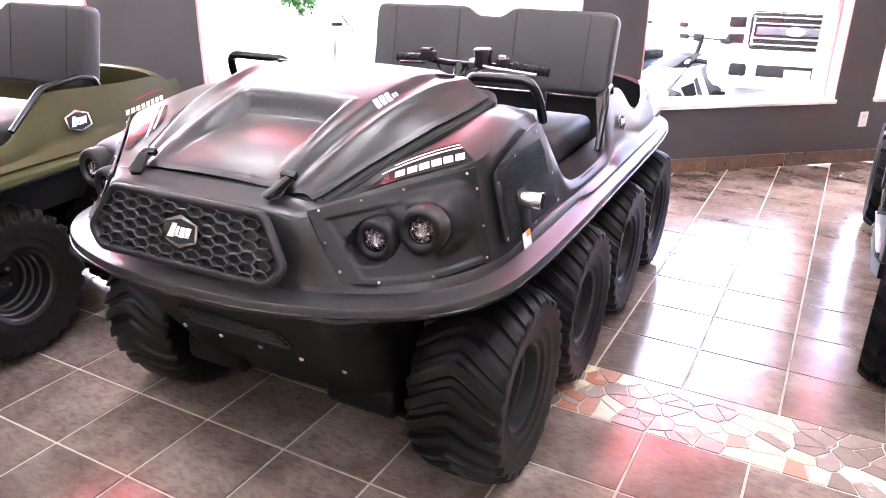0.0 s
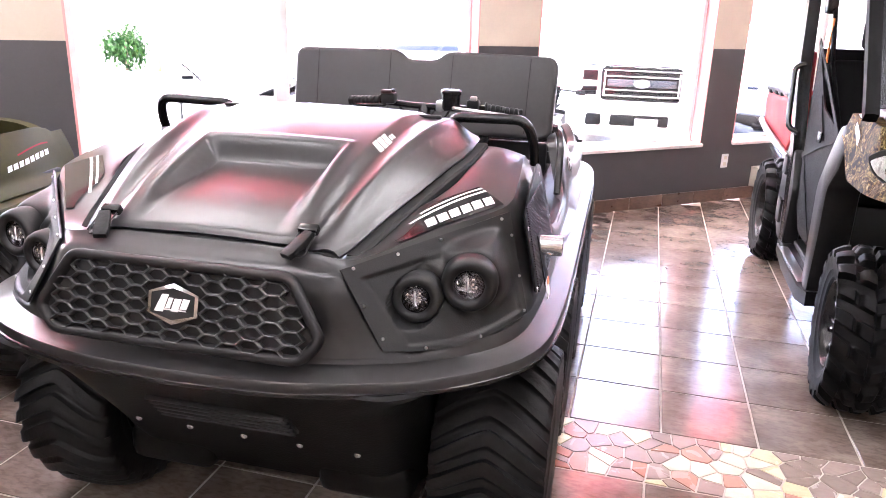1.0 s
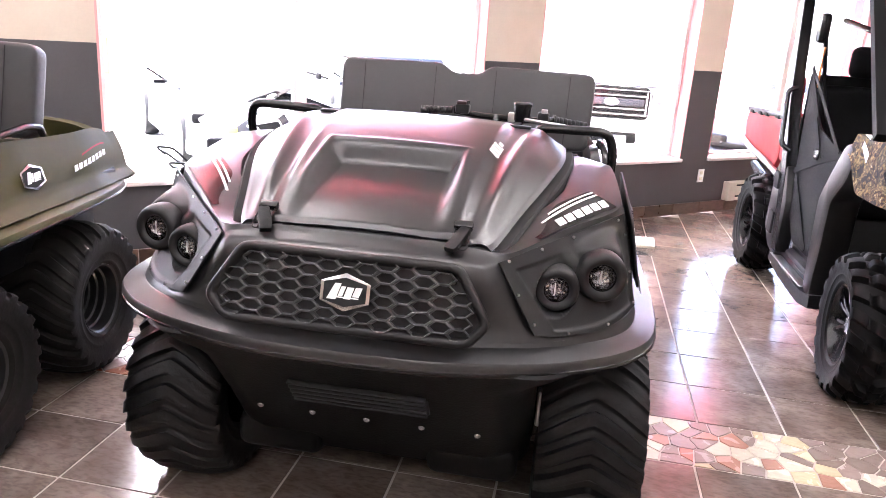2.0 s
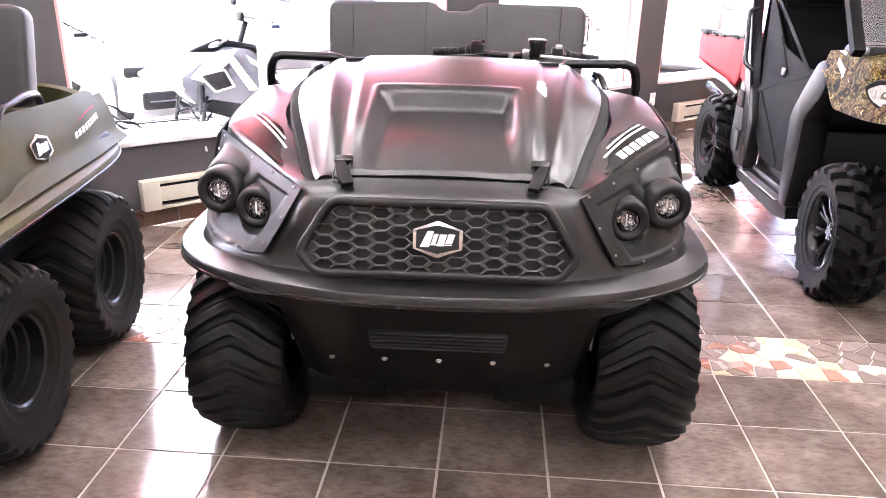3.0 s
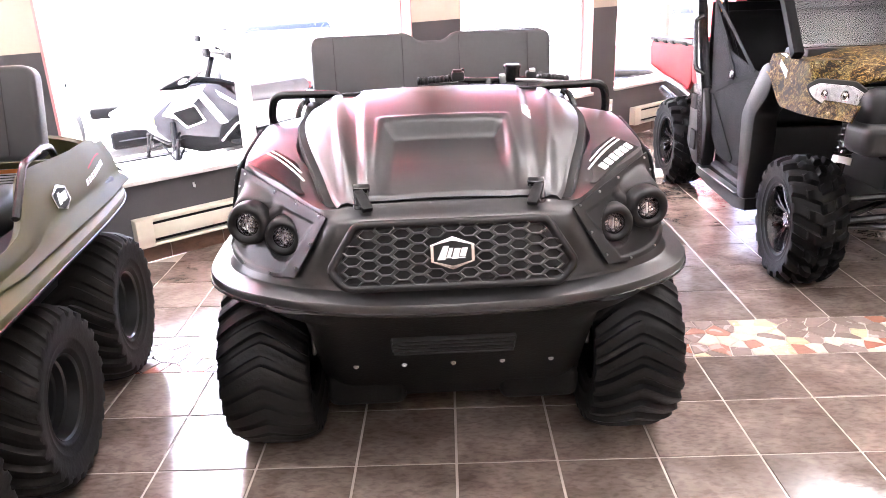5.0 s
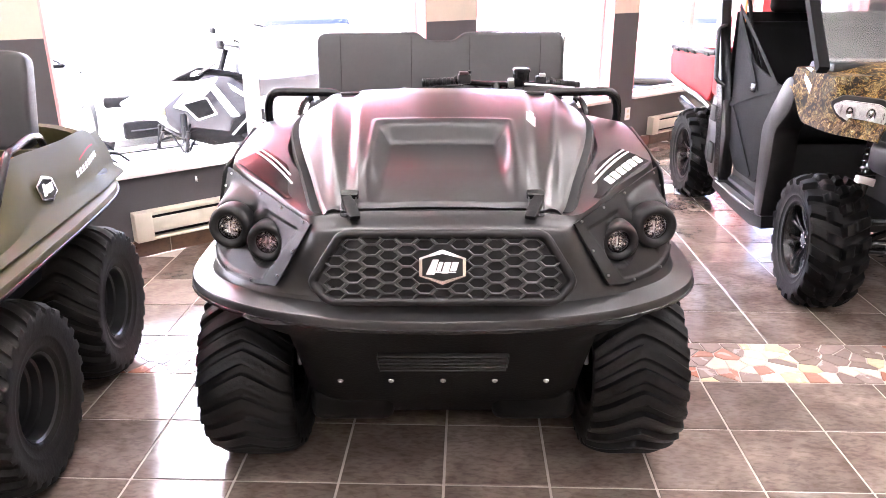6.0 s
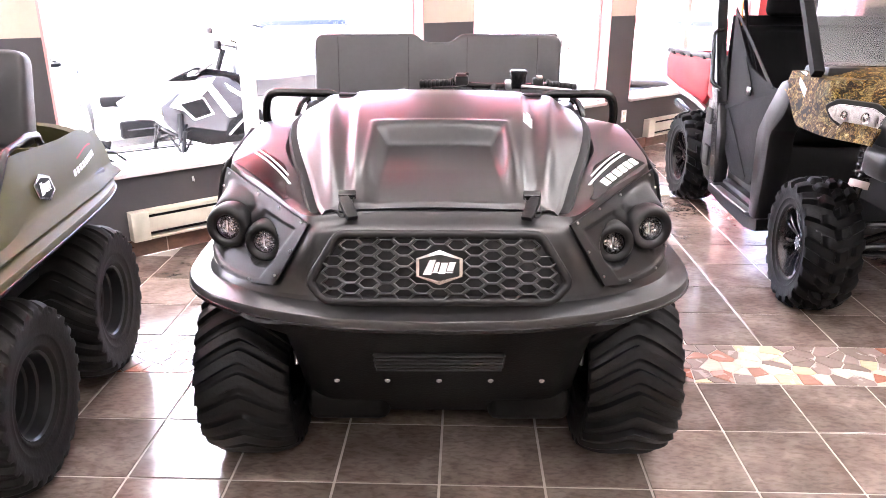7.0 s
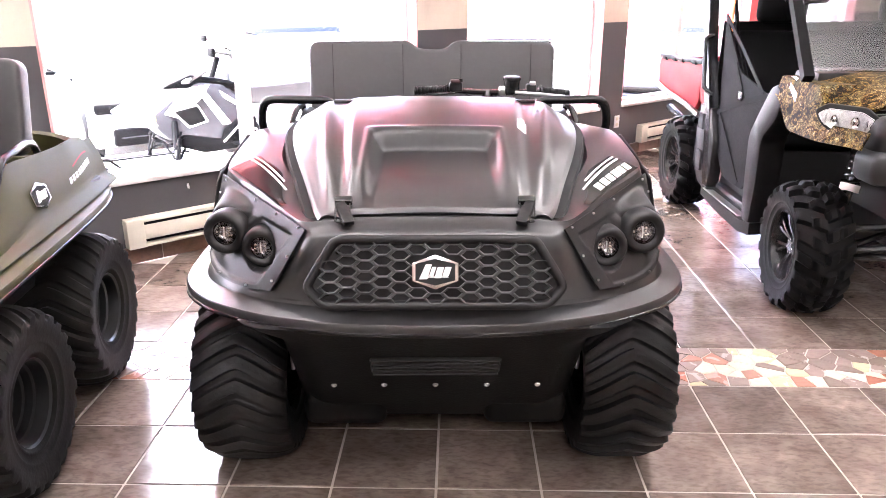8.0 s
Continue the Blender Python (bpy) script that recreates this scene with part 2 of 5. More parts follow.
# the rest of the room, behind and beside the camera
def plain_wall(name, p, q, material, label):
    d = Vector((q[0] - p[0], q[1] - p[1], 0))
    m = Matrix.Translation((p[0], p[1], 0)) @ Matrix.Rotation(math.atan2(d.y, d.x), 4, "Z")
    ob = structure(name, B((d.length / 2, -0.1, CH / 2), (d.length, 0.2, CH)), material, label)
    ob.matrix_basis = m
    return ob


CORNER_E, CORNER_W = WALL @ Vector((9, 0, 0)), WALL @ Vector((-9, 0, 0))
plain_wall("wall_east", (CORNER_E.x, CORNER_E.y), (6.8, -7.0), CREAM, "plain cream showroom wall")
plain_wall("wall_south", (6.8, -7.0), (-6.8, -7.0), CREAM, "plain cream showroom wall")
plain_wall("wall_west", (-6.8, -7.0), (CORNER_W.x, CORNER_W.y), CREAM, "plain cream showroom wall")
ROOM = [(CORNER_W.x, CORNER_W.y), (-6.8, -7.0), (6.8, -7.0), (CORNER_E.x, CORNER_E.y)]
structure("ceiling", slab(ROOM, 0.15, Matrix.Translation((0, 0, CH))), CEIL, "white painted ceiling")
structure("floor", slab(ROOM, 0.2, Matrix.Translation((0, 0, -0.204))), GROUT, "floor bed of beige grout between tiles")

# unseen tube fittings, added to fill the room and brighten the vehicles' noses
TUBE = mat("lit_tube", (1, 0.95, 0.88), 0.5, emit=3.2)
for x, y in ((-3.2, -1.6), (3.4, -1.6), (-2.6, -4.2), (0.3, -3.4), (3.4, -4.2), (2.6, 1.0), (-1.45, 1.0), (1.5, 1.0), (3.6, 3.4), (-.85, -.95), (.85, -.95)):
    lamp = thing("ceiling_light", Matrix.Translation((x, y, CH)), "unseen white tube light hung under the ceiling to fill the room", "ceiling light", "ceiling lights")
    part("housing", B((0, 0, -0.32), (1.25, 0.05, 0.05), 0.01), FRAME, lamp)
    for q in (-.5, .5):
        part("hanger", T([(q, 0, 0), (q, 0, -.30)], .006, 6), FRAME, lamp)
    for q in (-.05, .05):
        part("tube", T([(-.6, q, -.32), (.6, q, -.32)], .02, 10), TUBE, lamp)

# outside ground, light paving that reaches the horizon
gz = -0.45
structure("ground", B((0, 300, gz - 0.1), (9000, 9000, 0.2)), mat("pale_paving", (0.42, 0.40, 0.38), 0.85, var=0.15, scale=0.6, bump=0.3), "pale sunlit paving of the forecourt")


# ---- amphibious vehicles ----
def tyre_mesh(name, r, w, lugs, lug_h, hub_r, chevron=0.9, nl=12, duty=0.34, bulge=0.55, blocky=False):
    """A tyre round the x axis, its tread lugs part of the turned surface."""
    bm = bmesh.new()
    n = lugs * nl
    prof = []
    side = [(0, .78, 0), (.10, .845, 0), (.14, .868, 0), (.19, .868, 0), (.22, .858, 0), (.42, .915, 0), (.46, .932, 0), (.49, .925, 0), (.72, .97, 0), (.90, .99, .25), (1.0, 1.0, .7)]
    for k, q, tr in side:
        prof.append((lerp(hub_r, r * 0.82, k), -w / 2 * q, tr))
    m = 18
    m = 26 if blocky else m
    for k in range(m + 1):
        a = lerp(-1, 1, k / m)
        prof.append((r - lug_h - (abs(a) ** 3.2) * r * 0.13 * bulge * 1.4, a * w / 2 * 0.985, 1.0))
    for k, q, tr in reversed(side):
        prof.append((lerp(hub_r, r * 0.82, k), w / 2 * q, tr))
    rows = []
    for i in range(n):
        row = []
        f = (i % nl) / nl
        for rr, x, tr in prof:
            a = min(1.0, abs(x) / (w / 2))
            ang = 2 * math.pi / lugs * (i / nl + chevron * a ** 1.25 * (0.6 if blocky else 1.0) + (0.5 if blocky and x > 0 else 0))
            h = 0.0
            if tr:
                h = lug_h * tr * (sm(0, 0.07, f) * (1 - sm(duty, duty + 0.09, f)) if blocky else lug(f, duty))
                if blocky:
                    h *= 1 - 0.9 * (sm(0.36, 0.42, a) * (1 - sm(0.52, 0.58, a)))
                    h *= 1 - 0.8 * (1 - sm(0.0, 0.08, a))
            row.append(bm.verts.new((x, (rr + h) * math.cos(ang), (rr + h) * math.sin(ang))))
        rows.append(row)
    for i in range(n):
        for j in range(len(prof) - 1):
            bm.faces.new((rows[i][j], rows[i][j + 1], rows[(i + 1) % n][j + 1], rows[(i + 1) % n][j]))
    return bm


def lug(f, duty):
    """Height of a tread bar over one pitch: a sharp leading edge, a flat top and a sloping back."""
    return sm(0, .05, f) * (1 - .30 * sm(.08, duty, f)) * (1 - sm(duty, duty + .13, f))


def make_wheel(parent, x, y, z, side, r=0.305, w=0.29, rubber=RUBBER):
    """A wheel under a vehicle: tyre, steel rim, hub and nuts. side is 1 for the +x flank."""
    key = "tyre_%s_%d" % (rubber.name, side)
    if key not in SHARED:
        t = part("tyre", tyre_mesh("tyre", r, w, 26, 0.020, 0.136, 1.15 * side, 14, 0.56), rubber, parent, angle=50)
        d = part("rim", R([(0.142, 0.108), (0.138, 0.117), (0.131, 0.110), (0.127, 0.070), (0.120, 0.064), (0.117, 0.040), (0.110, 0.034), (0.107, 0.010), (0.099, 0.004), (0.096, -0.02), (0.075, -0.026), (0.06, -0.018), (0.0, -0.018)], 36), RIMM, t)
        h = part("hub", R([(0.032, -0.03), (0.032, 0.012), (0.026, 0.02), (0, 0.02)], 20), STEELB, d)
        nuts = []
        for k in range(5):
            a = 2 * math.pi * k / 5
            nuts.append(part("nut", R([(0.009, -0.03), (0.009, -0.006), (0.004, -0.002), (0, -0.002)], 8, Matrix.Translation((0, 0.055 * math.cos(a), 0.055 * math.sin(a)))), ALU, d))
        SHARED[key] = [o.data for o in [t, d, h] + nuts]
    else:
        me = SHARED[key]
        t = new("tyre", me[0])
        t.parent = parent
        d = new("rim", me[1])
        d.parent = t
        h = new("hub", me[2])
        h.parent = d
        for q in me[3:]:
            o = new("nut", q)
            o.parent = d
    t.matrix_basis = Matrix.Translation((x, y, z)) @ Matrix.Rotation(0 if side > 0 else math.pi, 4, "Z") @ Matrix.Rotation(0.31 * len(bpy.data.objects), 4, "X")
    return t


SHARED = {}


# plan of the gunwale, half of it, from the nose to the tail: x, y, z
def rim_half(L):
    k = L - 2.70
    return [(0, -.060, .742), (.20, -.050, .742), (.34, -.016, .740), (.46, .030, .738), (.58, .110, .734), (.665, .205, .729), (.71, .30, .725), (.732, .42, .720), (.742, .6, .716), (.745, .8, .714), (.745, 1.5 + k * .6, .716), (.74, 2.25 + k, .722), (.715, 2.50 + k, .728), (.64, 2.64 + k, .730), (.45, 2.70 + k, .730), (0, 2.71 + k, .730)]


def hood_z(x, y):
    """Height of the bonnet above the ground: crown, ridges and the sunk scoop."""
    v = min(1, max(0, (y - 0.12) / 0.76))
    w = lerp(0.318, 0.452, sm(0, 0.62, v))
    u = abs(x) / w
    c = 0.971 + 0.176 * (1 - (1 - v) ** 1.9)
    z = c - 0.018 * u ** 2 - 0.036 * sm(0.78, 1.0, u) * lerp(0.5, 1, sm(0, .5, v))
    cw = lerp(0.210, 0.262, v)                    # raised centre panel with the scoop in it
    z += 0.018 * (1 - sm(cw, cw + 0.036, abs(x))) * sm(-0.1, 0.22, v) * (1 - 0.6 * sm(.8, 1, v))
    rid = lerp(0.268, 0.372, v)                   # rib beside it, steep on its outer side
    d = abs(x) - rid
    z += 0.015 * math.exp(-(d / (0.026 if d < 0 else 0.017)) ** 2) * sm(-.05, 0.25, v) * (1 - 0.8 * sm(0.75, 1, v))
    sw = lerp(0.186, 0.178, sm(0, .45, v))        # scoop
    inside = (1 - sm(sw - 0.034, sw + 0.010, abs(x))) * (1 - sm(0.425, 0.476, v))
    z -= 0.050 * inside * sm(-0.06, 0.42, v)
    z += 0.004 * math.exp(-((abs(x) - sw - .016) / .009) ** 2) * sm(.05, .30, v) * (1 - sm(.46, .52, v))
    z += 0.004 * math.exp(-((v - .492) / .014) ** 2) * (1 - sm(sw, sw + .03, abs(x)))
    return z


def cell_ring(hexo):
    """One grille cell: a flat ridge with a sloping inner wall."""
    bm = bmesh.new()
    rows = [[bm.verts.new((x * k, y * k, z)) for x, y in hexo] for k, z in ((1, 0), (1, .0112), (.93, .0122), (.83, .0112), (.755, .0005))]
    for a, b in zip(rows, rows[1:]):
        for i in range(6):
            bm.faces.new((a[i], a[(i + 1) % 6], b[(i + 1) % 6], b[i]))
    return bm


def hexagon(w, h, sx):
    return [(-w, h * sx), (0, h), (w, h * sx), (w, -h * sx), (0, -h), (-w, -h * sx)]


def badge(parent, m, w=.055):
    """A six-sided badge: pale border, black field, slanted white bars for the mark."""
    h = w * .76
    b = part("badge", slab(hexagon(w, h, .52), .006, m, .0015), CHROME, parent, "six-sided badge with a pale border and white mark")
    part("field", slab(hexagon(w * .86, h * .76, .62), .0015, m @ Matrix.Translation((0, 0, .0055))), DARK, b)
    up = m @ Matrix.Translation((0, 0, .0072))
    for x0, x1, y0, y1 in ((-.66, -.30, -.40, .44), (-.24, -.06, -.22, .30), (.00, .28, -.34, .28), (.33, .60, -.20, .30), (-.30, .62, -.30, -.24)):
        part("mark", slab([(w * (x0 + .12 * y0), h * y0), (w * (x1 + .12 * y0), h * y0), (w * (x1 + .34 * y1), h * y1), (w * (x0 + .34 * y1 + (.10 if x0 < -.5 else 0)), h * y1)], .001, up), WHITE, b)
    return b


def bars(parent, f, n, u0, u1, v0, v1, material, name="lettering", gap=.22, slant=.15):
    """Plain bars in place of lettering, on the surface f(u, v)."""
    for i in range(n):
        a, b = lerp(u0, u1, (i + gap / 2) / n), lerp(u0, u1, (i + 1 - gap / 2) / n)
        part(name, sheet(lambda p, q: f(lerp(a, b, p) + slant * (b - a) * (q - .5) * 2, lerp(v0, v1, q)), 3, 3), material, parent, smooth=False)


LAMPGLOW = mat("lamp_reflector", (0.78, 0.78, 0.80), 0.34, 1.0, var=0.5, scale=90)


BOWL = mat("dark_lamp_bowl", (0.42, 0.42, 0.45), 0.2, 1.0, var=0.7, scale=120)


def headlight(parent, c, r, s):
    """A round lamp in a fat rubber hood; c is the middle of its front, s the side."""
    m = basis(c, (s * .14, -1, .02), (0, 0, 1))      # x points out of the lamp
    pod = part("headlight", R([(r * .90, -.16), (r * .98, -.07), (r * 1.0, -.028), (r * .985, -.008), (r * .93, .005), (r * .83, .011), (r * .70, .011), (r * .58, .007), (r * .53, .000), (r * .51, -.018), (0, -.022)], 44, m), TRIM, parent, "round headlight in a fat black rubber hood", angle=60)
    bowl = part("reflector", R([(r * .50, -.008), (r * .40, -.015), (r * .2, -.019), (0, -.0195)], 24, m), BOWL, pod)
    rng = random.Random(round(c[0] * 1000))
    for k in range(16):
        a, q = k * math.pi / 8 + rng.uniform(-.2, .2), r * rng.uniform(.20, .43)
        if abs(math.cos(a)) < .35 and rng.random() < .5:
            continue
        e = r * rng.uniform(.05, .11)
        part("facet", B((0, 0, 0), (.006, e * rng.uniform(.7, 1.9), e), .0012, m @ Matrix.Translation((-.013, q * math.cos(a), q * math.sin(a))) @ Matrix.Rotation(a + rng.uniform(.9, 2.2), 4, "X") @ Matrix.Rotation(rng.uniform(-.6, .6), 4, "Z")), CHROME if rng.random() < .65 else BOWL, bowl)
    for k in (-1, 0, 1):
        part("facet", B((0, 0, 0), (.004, r * .10, r * .10), .001, m @ Matrix.Translation((-.012, k * r * .15, r * -.12))), CHROME, bowl)
    part("lens_ring", R([(r * .50, -.004), (r * .53, .002), (r * .545, .0005), (r * .54, -.006)], 32, m, True), STEELB, pod)
    part("lens", R([(r * .53, -.001), (r * .40, .003), (r * .2, .005), (0, .0055)], 24, m), LENS, pod)
    part("bar", B((0, 0, 0), (.002, r * .50, r * .05), 0, m @ Matrix.Translation((-.006, 0, r * .05))), WHITE, pod)


def flank_profile(pts):
    f = spline([(y, z, 0) for y, z in pts])
    tab = [f(i / 300) for i in range(301)]

    def g(y):
        for p, q in zip(tab, tab[1:]):
            if p.x <= y <= q.x:
                return lerp(p.y, q.y, (y - p.x) / max(1e-9, q.x - p.x))
        return tab[0].y if y < tab[0].x else tab[-1].y
    return g


def make_amphib(m, label, paint, wheels, pitch, first, L, rubber, flank_pts, seat_y, bar_pts):
    a = thing("amphibious_vehicle", m, label, "all-terrain vehicle")
    k = L - 2.70

    def hull(u, v):
        zz = lerp(0.24, 0.715, v)
        half = 0.43 + 0.11 * sm(.80, 1, v)
        y0 = lerp(0.37, 0.0, v ** 1.12)
        y1 = L - lerp(0.30, 0.03, v)
        p = rounded([(-half, y1, 0), (-half, y0 + .10, 0), (-half * .84, y0, 0), (half * .84, y0, 0), (half, y0 + .10, 0), (half, y1, 0)], 0.09, 6)
        q = u * (len(p) - 1)
        i = min(int(q), len(p) - 2)
        w = p[i].lerp(p[i + 1], q - i)
        return (w.x, w.y, zz)
    part("hull", sheet(hull, 50, 14, 0.01), HULLM, a, "matt black moulded lower hull")
    part("hull_floor", B((0, L / 2 + .12, 0.255), (0.84, L - .7, 0.03), .01), HULLM, a)
    part("hull_rear", B((0, L - .16, 0.48), (0.98, 0.03, 0.46), .01), HULLM, a)
    for s in (1, -1):
        part("skid_lobe", B((s * .28, .46, .266), (.26, .27, .11), .035, seg=3), HULLM, a)
    f = spline(rim_half(L))
    right = [f(i / 90) for i in range(91)]
    loop = right + [Vector((-p.x, p.y, p.z)) for p in reversed(right[1:-1])]
    prof = [(-.125, .040), (-.084, .040), (-.072, .036), (-.064, .026), (-.058, .012), (-.050, .008), (-.014, .001), (-.004, -.002), (0, -.008), (.0005, -.024), (-.004, -.031), (-.014, -.034), (-.04, -.030), (-.125, -.020)]
    part("gunwale", sweep(bmesh.new(), loop, prof, True), paint, a, "rolled gunwale round the hull", angle=32)
    part("gunwale_edge", sweep(bmesh.new(), [p + Vector((0, 0, .0)) for p in loop], [(-.001, -.022), (.003, -.024), (.004, -.030), (.0, -.034)], True), STEELB, a, "shiny edge strip of the gunwale")
    low = spline([(0, .004, .768), (.19, .010, .768), (.325, .038, .766), (.43, .080, .762), (.54, .163, .756), (.612, .245, .750), (.649, .324, .744), (.667, .43, .738), (.672, .60, .734), (.67, .80, .733), (.67, 1.0, .735)])
    top = spline([(0, .108, .964), (.20, .108, .963), (.322, .108, .952), (.36, .142, .952), (.47, .275, .984), (.594, .427, 1.010), (.602, .56, 1.035), (.588, .76, 1.062), (.575, .90, 1.045)])

    def nose(u, v):
        p = low(u).lerp(top(u), v)
        c = 1 - sm(.315, .385, p.x + .07 * (v - .5))
        p.y -= c * .036 * sm(.05, .78, v) * (1 - sm(.84, 1.0, v))
        pocket = sm(.018, .060, p.x - lerp(.418, .322, (v - .07) / .85)) * (1 - sm(.34, .39, p.y)) * sm(.03, .10, v) * (1 - sm(.84, .93, v))
        p += Vector((-.35, .93, 0)) * .060 * pocket
        p.x += .014 * math.sin(math.pi * v) * sm(.42, .5, p.y)
        return p
    for s in (1, -1):
        bm = sheet(nose, 110, 30, 0.010)
        part("front_flank", bm if s > 0 else mirrored(bm), paint, a, angle=50)
    seam = spline([(.0, .190, .930), (.15, .190, .930), (.245, .200, .930), (.272, .26, .936), (.322, .38, .985), (.368, .53, 1.022), (.396, .70, 1.044), (.396, .88, 1.056)])

    def fender(u, v):
        p = top(u).lerp(seam(u), v)
        p.z += 0.016 * math.sin(math.pi * v) * sm(.3, .6, u) - .016 * sm(.02, .25, v) * (1 - sm(.22, .30, u))
        e = lerp(.60, .66, sm(.35, 1, u))
        p.z -= .040 * sm(e, e + .05, v) * sm(.24, .34, u)
        return p
    for s in (1, -1):
        bm = sheet(fender, 90, 32, 0.010)
        part("fender", bm if s > 0 else mirrored(bm), paint, a, angle=50)
    wf = spline([(0, .300, 0), (.05, .316, 0), (.2, .350, 0), (.5, .418, 0), (.75, .450, 0), (1, .450, 0)])

    def hoodf(u, v):
        w = wf(v).y
        x = lerp(-w, w, u)
        y = lerp(.121, .88, v) + .014 * (1 - v) ** 3 * sm(.80, 1, abs(x) / w) - .03 * v ** 4 * sm(.6, 1, abs(x) / w)
        return (x, y, hood_z(x, y) + .006 - .006 * (1 - sm(0, .012, w - abs(x))) - .008 * (1 - sm(0, .012, y - .120)))
    bonnet = part("bonnet", sheet(hoodf, 200, 170, 0.012), paint, a, "satin bonnet with a sunk scoop and raised ribs", angle=60)
    # near-black strips fill the side gaps and supply their dark line
    for s in (1, -1):
        edge = [Vector(hoodf(1 if s > 0 else 0, i / 60)) + Vector((s * .011, 0, -.014)) for i in range(2, 60)]
        part("bonnet_gap_strip", sweep(bmesh.new(), edge, [(-.018, -.030), (-.018, .004), (.008, .006), (.014, .000), (.014, -.030)] if s > 0 else [(.018, -.030), (.018, .004), (-.008, .006), (-.014, .000), (-.014, -.030)]), DARK, a, "near-black strip that darkens the gap along the bonnet edge")
    # the same dark filling under the front edge
    edge = [Vector(hoodf(i / 60, 0)) + Vector((0, .010, -.016)) for i in range(61)]
    part("bonnet_gap_strip", sweep(bmesh.new(), edge, [(-.016, -.020), (-.016, .004), (.006, .006), (.010, .000), (.010, -.020)]), DARK, a, "near-black strip that darkens the gap along the bonnet edge")
    part("dash", B((0, .95, .99), (0.84, 0.14, 0.20), .04, seg=3), TRIM, a)
    for s in (1, -1):
        part("hinge", B((s * .30, .835, hood_z(.30, .835) + .010), (.075, .018, .010), .003), TRIM, bonnet)
        lx = s * .232
        lat = part("latch", slab([(-.013, -.050), (.013, -.050), (.0155, -.038), (.015, .0), (.012, .026), (-.012, .026), (-.015, .0), (-.0155, -.038)], .014, basis((lx, .110, .976), (.90, -s * .42, 0), (s * .42, .82, .50)), .003), RUBBER, a, "black rubber hold-down latch of the bonnet")
        part("catch", B((lx, .140, .998), (.044, .020, .018), .004, Matrix.Rotation(radians(30), 4, "X")), STEELB, lat)
        part("keeper", T([(lx - .017, .142, .998), (lx - .018, .10, .978), (lx - .016, .074, .960), (lx + .016, .074, .960), (lx + .018, .10, .978), (lx + .017, .142, .998)], .002, 6, .01), TRIM, lat)
        part("grip", B((lx - s * .008, .082, .968), (.022, .026, .010), .003, Matrix.Rotation(radians(31), 4, "X")), TRIM, lat)
    # grille
    G = basis((0, .0100, .855), (1, 0, 0), (0, .26, .966))
    outer = [(-.243, .078), (.243, .078), (.314, -.036), (.274, -.082), (-.274, -.082), (-.314, -.036)]
    path = rounded([(x, y, 0) for x, y in outer], .018, 5, True)
    gr = part("grille", slab([(p.x, p.y) for p in path], .010, G @ Matrix.Translation((0, 0, -.004))), TRIM, a, "black honeycomb grille in a raised frame")
    part("grille_frame", xf(sweep(bmesh.new(), path, [(-.011, 0), (-.011, .012), (-.006, .018), (.003, .018), (.009, .012), (.013, 0)], True), G @ Matrix.Translation((0, 0, .002))), TRIM, gr, angle=60)
    ca, cb, ch = .0290, .0137, .0132
    hexo = [(-ca, 0), (-cb, ch), (cb, ch), (ca, 0), (cb, -ch), (-cb, -ch)]
    cell = None
    for i in range(-6, 7):
        for j in range(-3, 4):
            x, y = i * (ca + cb), .001 + j * 2 * ch + (0 if i % 2 else ch)
            edge = .296 - (y + .036) * .60 if y > -.036 else .296 + (y + .036) * .85
            if abs(y) > .074 or abs(x) > edge + .004 or (abs(x) < .05 and abs(y) < .045):
                continue
            if cell is None:
                o = part("grille_cell", cell_ring(hexo), GRIL, gr, smooth=False)
                cell = o.data
            else:
                o = new("grille_cell", cell)
                o.parent = gr
            o.matrix_basis = G @ Matrix.Translation((x, y, .006))
    for x, y in ((-.235, .048), (.235, .048), (-.262, -.052), (.262, -.052)):
        part("screw", R([(.006, 0), (.005, .004), (0, .005)], 12, G @ Matrix.Translation((x, y, .011)) @ Matrix.Rotation(radians(-90), 4, "Y")), STEELB, gr)
    badge(gr, G @ Matrix.Translation((0, 0, .012)), .056)
    # lamp panels
    LAMPS, AIM = (((.456, .166, .862), .056), ((.560, .206, .890), .061)), Vector((.14, -1, .02)).normalized()
    q = [Vector((.318, .086, .938)), Vector((.602, .412, 1.002)), Vector((.660, .395, .768)), Vector((.412, .070, .782))]

    def panel(u, v):
        p = q[0].lerp(q[1], u).lerp(q[3].lerp(q[2], u), v)
        n = Vector((.62, -.75, .2))
        d = .009 - .005 * sm(.05, .085, u - .08 * v) * (1 - sm(.925, .955, u)) * sm(.13, .19, v) * (1 - sm(.92, .955, v))
        p.z -= .016 * math.sin(math.pi * min(1, u * 1.0)) * v * (1 - u)
        p += Vector((.795, -.607, 0)) * .046 * math.sin(math.pi * u) * v
        fair = []
        for c, r in LAMPS:
            w = p - Vector(c)
            w -= AIM * w.dot(AIM)
            fair.append((c, w.length / r))
        p = p + n * d
        for c, k in fair:
            lift = -.040 - (p - Vector(c)).dot(AIM)
            p = p + AIM * lift * ((1 - sm(.98, 1.7, k)) * (1 - sm(.88, .96, v)) * sm(.05, .18, v) * sm(.03, .12, u) * (1 - sm(.86, .97, u)) if lift > 0 else 1 - sm(.86, .98, k))
        return p
    for s in (1, -1):
        bm = sheet(panel, 84, 66, 0.005)
        pn = part("lamp_panel", bm if s > 0 else mirrored(bm), TRIM, a, "black textured headlight panel held by screws", angle=50)
        for u, v in ((.06, .03), (.30, .035), (.55, .035), (.94, .04), (.985, .22), (.985, .62), (.97, .96), (.55, .975), (.22, .975), (.02, .45), (.03, .85)):
            p = panel(u, v)
